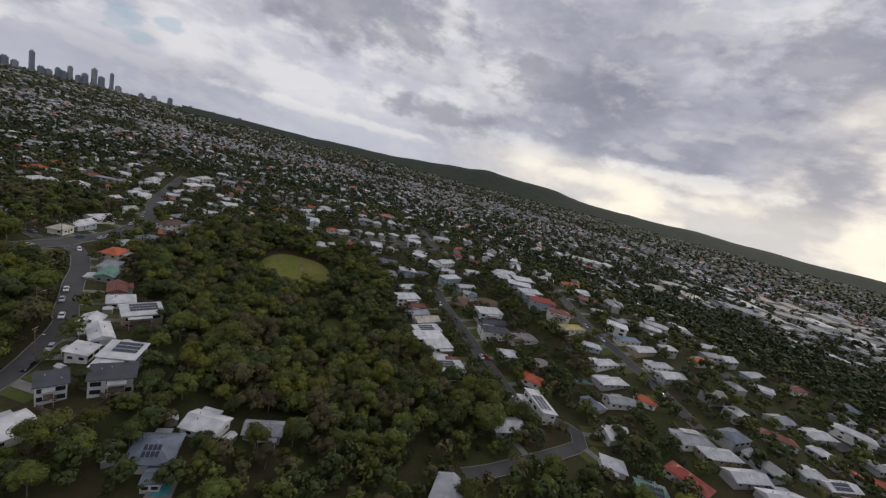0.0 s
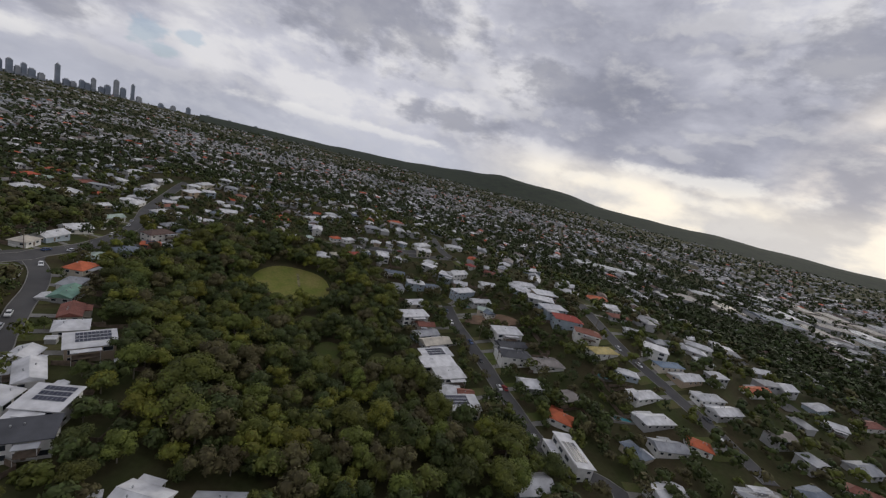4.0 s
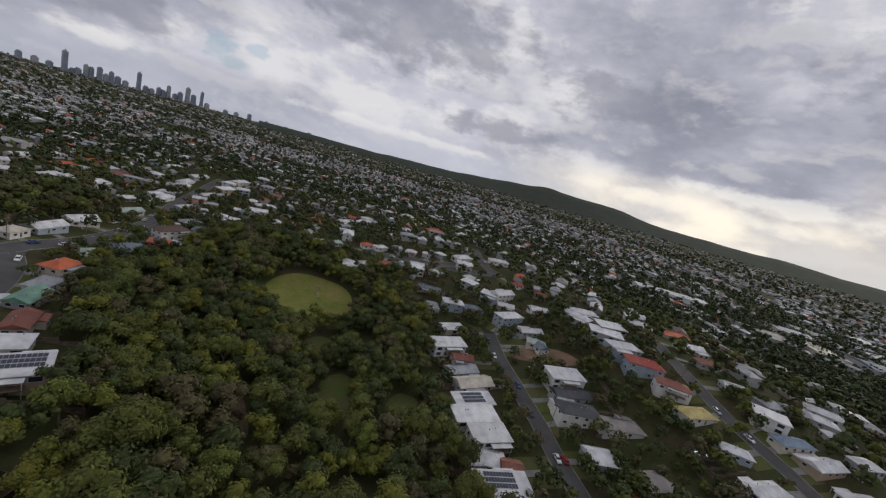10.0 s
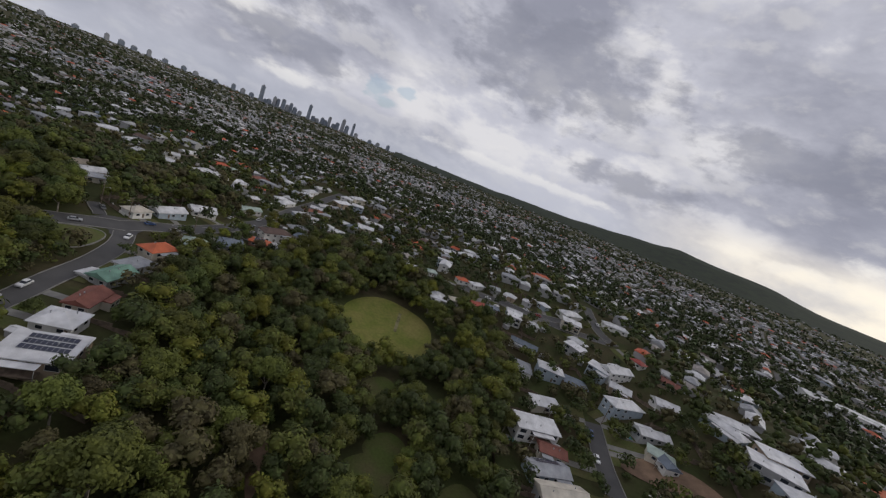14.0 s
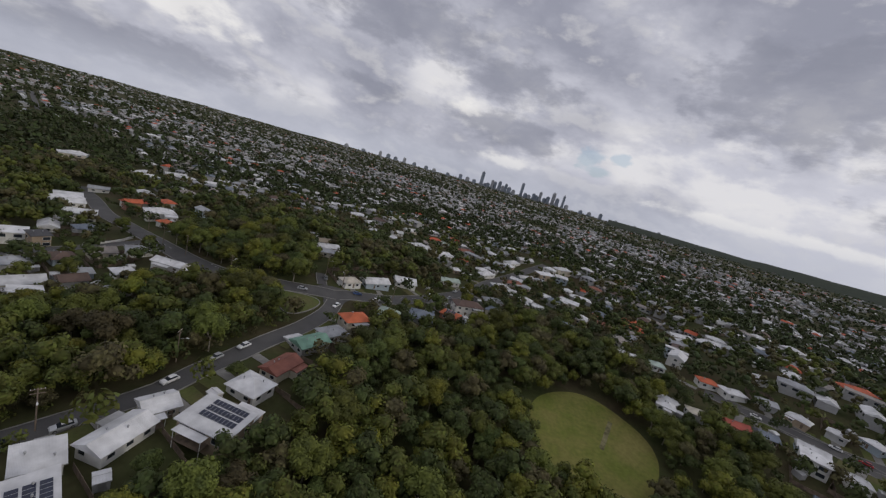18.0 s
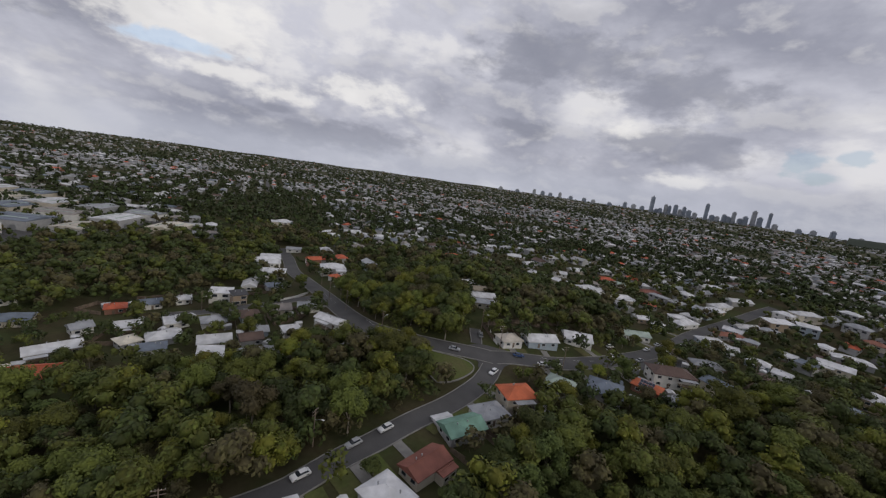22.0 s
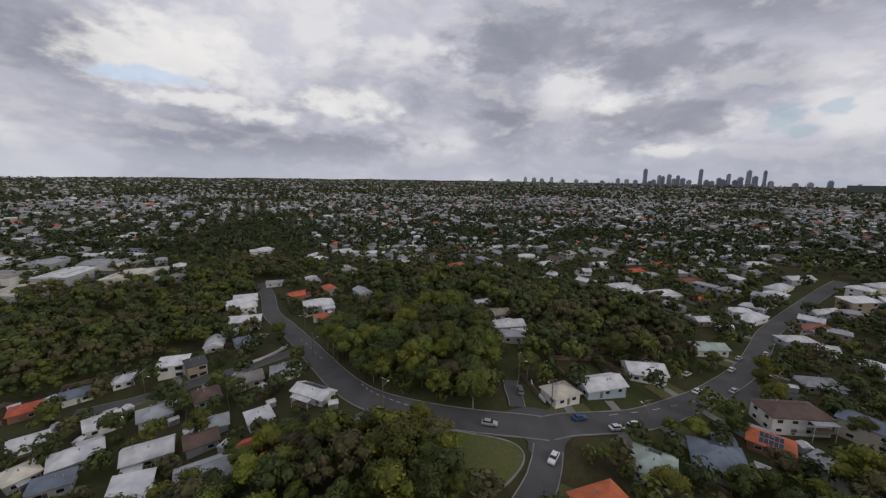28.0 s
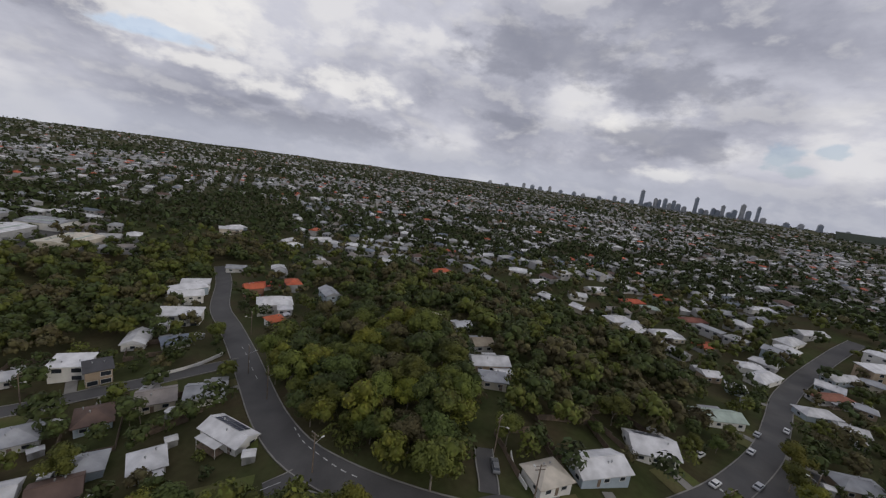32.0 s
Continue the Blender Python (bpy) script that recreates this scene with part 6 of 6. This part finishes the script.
def lot_fence(x, y, rot, w, d):
    """A timber paling fence round the back of a lot: posts and boards in stepped bays that follow the land."""
    base = new("paling_fence")
    base.matrix_world = pose(x, y, 0, 0, 0, 0)
    tagged(base, "weathered grey-brown timber paling fence round a backyard", "fence", "backyard fences")
    c, s = math.cos(radians(rot)), math.sin(radians(rot))
    corners = [(-w / 2, 0), (-w / 2, d), (w / 2, d), (w / 2, 0)]
    for (ax, ay), (bx, by) in zip(corners, corners[1:]):
        n = max(2, int(math.hypot(bx - ax, by - ay) / 4.8))
        bm = bmesh.new()
        for i in range(n):
            p0, p1 = i / n, (i + 1) / n
            P, Q = [Vector(((ax + (bx - ax) * k) * c - (ay + (by - ay) * k) * s, (ax + (bx - ax) * k) * s + (ay + (by - ay) * k) * c, 0)) for k in (p0, p1)]
            z = gz(x + (P.x + Q.x) / 2, y + (P.y + Q.y) / 2)
            t = (Q - P).normalized()
            q = Vector((-t.y, t.x, 0)) * 0.04
            v = [bm.verts.new((a.x, a.y, h)) for h in (z - 0.6, z + 1.75) for a in (P - q, Q - q, Q + q, P + q)]
            for f in ((3, 2, 1, 0), (4, 5, 6, 7), (0, 1, 5, 4), (1, 2, 6, 5), (2, 3, 7, 6), (3, 0, 4, 7)):
                bm.faces.new([v[j] for j in f])
            tube(bm, (P.x, P.y, z - 0.5), (P.x, P.y, z + 1.9), 0.07, 0.07, 4)
        part("panel", bm, FENCE, base)


brand = random.Random(19)
fences = 0
for hx, hy, hr in list(HOUSES):
    d = np.hypot(ROADPTS[:, 0] - hx, ROADPTS[:, 1] - hy)
    i = int(d.argmin())
    if fences >= 70 or math.hypot(hx - 90, hy - 160) > 215 or not 9 < d[i] < 30 or brand.random() < 0.2:
        continue
    away = math.degrees(math.atan2(hy - ROADPTS[i, 1], hx - ROADPTS[i, 0]))
    a = radians(away)
    bx, by = hx + 2 * math.cos(a), hy + 2 * math.sin(a)
    if house_gap(hx + (hr + 9) * math.cos(a), hy + (hr + 9) * math.sin(a)) > 1:
        lot_fence(bx, by, away - 90, 2 * hr + 3.5, hr + 9)
        fences += 1


def pool(x, y, rot, w, d):
    b = new("swimming_pool")
    b.matrix_world = pose(x, y, gz(x, y), 0, 0, rot)
    tagged(b, "small turquoise backyard swimming pool with pale paving", "pool", "backyard pools")
    bm = bmesh.new()
    for a in ((-w / 2 - 1, w / 2 + 1, d / 2, d / 2 + 1), (-w / 2 - 1, w / 2 + 1, -d / 2 - 1, -d / 2), (-w / 2 - 1, -w / 2, -d / 2, d / 2), (w / 2, w / 2 + 1, -d / 2, d / 2)):
        box(bm, *a, -1.5, 0.6)
    bmesh.ops.remove_doubles(bm, verts=bm.verts[:], dist=0.001)
    part("paving", bm, CONCRETE, b)
    bm = bmesh.new()
    box(bm, -w / 2, w / 2, -d / 2, d / 2, -1.4, 0.45)
    part("water", bm, POOL, b)


for q in ((37.1, 73.0, -38, 4, 6.5), (251.5, 129.0, -40, 6, 4), (202.6, 157.9, -38, 7, 3.2), (242.8, 31.1, -50, 6, 4), (218.1, 13.8, -50, 9, 3), (196.3, 138.2, -35, 3, 3), (162.7, 79.7, -40, 4, 3), (111.7, 260.4, 20, 4, 4)):
    pool(*q)


def patch(name, points, mat, lift, label, cat, kerb=False):
    """A flat patch of lawn or bare ground draped over the land, from a smooth closed outline."""
    P = [Vector((*p, 0)) for p in points]
    c = sum(P, Vector()) / len(P)
    n = len(P)
    ring = []
    for i in range(n):
        a, b, q, d = P[i - 1], P[i], P[(i + 1) % n], P[(i + 2) % n]
        for k in range(4):
            t = k / 4
            ring.append(0.5 * ((2 * b) + (q - a) * t + (2 * a - 5 * b + 4 * q - d) * t * t + (3 * b - a - 3 * q + d) * t ** 3))
    V, F = [], []
    m = len(ring)
    for s in (1.0, 0.66, 0.33):
        V += [drape(*(c + (r - c) * s).xy, lift) for r in ring]
    V.append(drape(c.x, c.y, lift))
    for s in range(2):
        F += [(s * m + i, s * m + (i + 1) % m, (s + 1) * m + (i + 1) % m, (s + 1) * m + i) for i in range(m)]
    F += [(2 * m + i, 2 * m + (i + 1) % m, 3 * m) for i in range(m)]
    ob = tagged(from_arrays(name, V, F, mat, True), label, cat, kind="structure")
    if kerb:
        v, f = ribbon(ring + [ring[0]], -0.05, 0.35, lift + 0.14, 0.4)
        k = from_arrays("kerb", v, f, CONCRETE)
        k.parent = ob


patch("lawn_island", [(2, 234.5), (10.5, 236.4), (22.9, 237.0), (33.6, 238.6), (42.4, 240.2), (46.9, 238.6), (47.6, 233.8), (45.0, 226), (40.5, 222), (33.5, 226), (24, 229), (12, 229.5)], LAWN, 0.34, "mown grass corner inside a pale concrete kerb", "lawn", True)
patch("road_junction", [(36, 246), (42, 254.4), (49, 257.5), (56, 259), (58.5, 254), (56.2, 247), (56.1, 240), (48.8, 239.5), (47, 243), (42, 243.4)], ASPHALT, 0.235, "broad grey asphalt street junction", "road")
patch("pavement_shops", [(97.1, 296.2), (104.0, 311.9), (116.6, 325.6), (126.4, 324.2), (123.4, 310.4), (110.6, 297.5)], ASPHALT, 0.235, "asphalt parking bays beside the shops", "parking")
patch("bare_lot", [(233.5, 117.6), (247.1, 117.5), (258.3, 105.4), (258.0, 91.5), (249, 94), (241.1, 103.6)], DIRT, 0.3, "bare orange-brown building lot", "dirt lot")
patch("bush_trail", [(107.9, 149.2), (109.0, 141.7), (106.7, 130.0), (103.4, 123.9), (103.1, 133.6), (105.1, 143.4)], DIRT, 0.3, "worn dirt trail through the wood", "trail")
for cx_, cy_, cr_ in CLEARINGS[:6]:
    patch("lawn_clearing", [(cx_ + cr_ * 1.1 * math.cos(k * 1.047) * (1 + 0.2 * math.sin(k * 2.1)), cy_ + cr_ * 1.1 * math.sin(k * 1.047) * (1 + 0.2 * math.cos(k * 1.7))) for k in range(6)], LAWN, 0.3, "rough grass clearing in the wood", "grass")


def wall_run(points, h, mat, label):
    """A solid wall that follows the land."""
    line = smooth_line(points, 2.0)
    V, F = [], []
    for i, p in enumerate(line):
        t = (line[min(i + 1, len(line) - 1)] - line[max(i - 1, 0)]).normalized()
        s = Vector((-t.y, t.x, 0)) * 0.12
        z = gz(p.x, p.y)
        V += [(p.x - s.x, p.y - s.y, z - 0.5), (p.x + s.x, p.y + s.y, z - 0.5), (p.x + s.x, p.y + s.y, z + h), (p.x - s.x, p.y - s.y, z + h)]
    for i in range(len(line) - 1):
        for k in range(4):
            F.append((4 * i + k, 4 * i + (k + 1) % 4, 4 * i + 4 + (k + 1) % 4, 4 * i + 4 + k))
    F += [(0, 1, 2, 3), tuple(range(len(V) - 4, len(V)))]
    tagged(from_arrays("garden_wall", V, F, mat), label, "wall", "garden walls")


wall_run([(-76.4, 249.3), (-72.4, 256.1), (-70.2, 262.8), (-70.1, 270.7)], 1.3, WALLS["white"], "long white rendered garden wall along the street")
wall_run([(42.0, 268.3), (43.9, 264.4), (48.2, 260.5)], 1.1, WALLS["white"], "low white garden wall at the street corner")
wall_run([(160.5, 85.4), (157.1, 75.4), (154.6, 66.3)], 1.6, FENCE, "dark timber paling fence behind the houses")


def dash(points, w, on, off):
    line = smooth_line(points, 0.5)
    i = 0
    step = int(on / 0.5)
    while i + step < len(line):
        v, f = ribbon(line[i:i + step + 1], -w / 2, w / 2, 0.245)
        tagged(from_arrays("road_marking", v, f, LINEWHITE), "white painted road line", "road marking", kind="structure")
        i += step + int(off / 0.5)


dash([(-11.6, 249.6), (-4.9, 246.4), (2.5, 244.6), (9.7, 243.4), (16.0, 243.4)], 0.22, 1.5, 1.5)
dash([(-3.3, 232.2), (1.1, 238.0)], 0.2, 4.0, 2.0)
dash([(-70.0, 278.6), (-59.2, 272.9), (-47.7, 266.1), (-36.9, 260.5)], 0.14, 3.0, 4.0)
dash([(65.8, 265.8), (78.8, 277.9), (97.0, 297.8)], 0.14, 3.0, 5.0)


def yard_shed(x, y, rot, w, d):
    b = new("garden_shed")
    b.matrix_world = pose(x, y, gz(x, y), 0, 0, rot)
    tagged(b, "small pale metal garden shed", "shed", "garden sheds")
    bm = bmesh.new()
    box(bm, -w / 2, w / 2, -d / 2, d / 2, -1, 2.1)
    part("wall", bm, WALLS["grey"], b)
    bm = bmesh.new()
    roof_mesh(bm, w, d, 0.15, 2.12, 0.5, "gable")
    part("roof", bm, ROOFS["white"], b)
    bm = bmesh.new()
    box(bm, -0.6, 0.6, -0.03, 0.03, 0, 1.9)
    part("door", bm, STEEL, b, "", pose(0, -d / 2, 0))


srand = random.Random(3)
made = 0
for hx, hy, hr in list(HOUSES):
    if made >= 60:
        break
    a = srand.uniform(0, 6.28)
    x, y = hx + (hr + 4.5) * math.cos(a), hy + (hr + 4.5) * math.sin(a)
    if math.hypot(x - 90, y - 160) < 230 and house_gap(x, y) > 2.5 and road_gap(x, y) > 4:
        yard_shed(x, y, srand.uniform(0, 180), srand.uniform(2.2, 3.6), srand.uniform(1.8, 3))
        made += 1
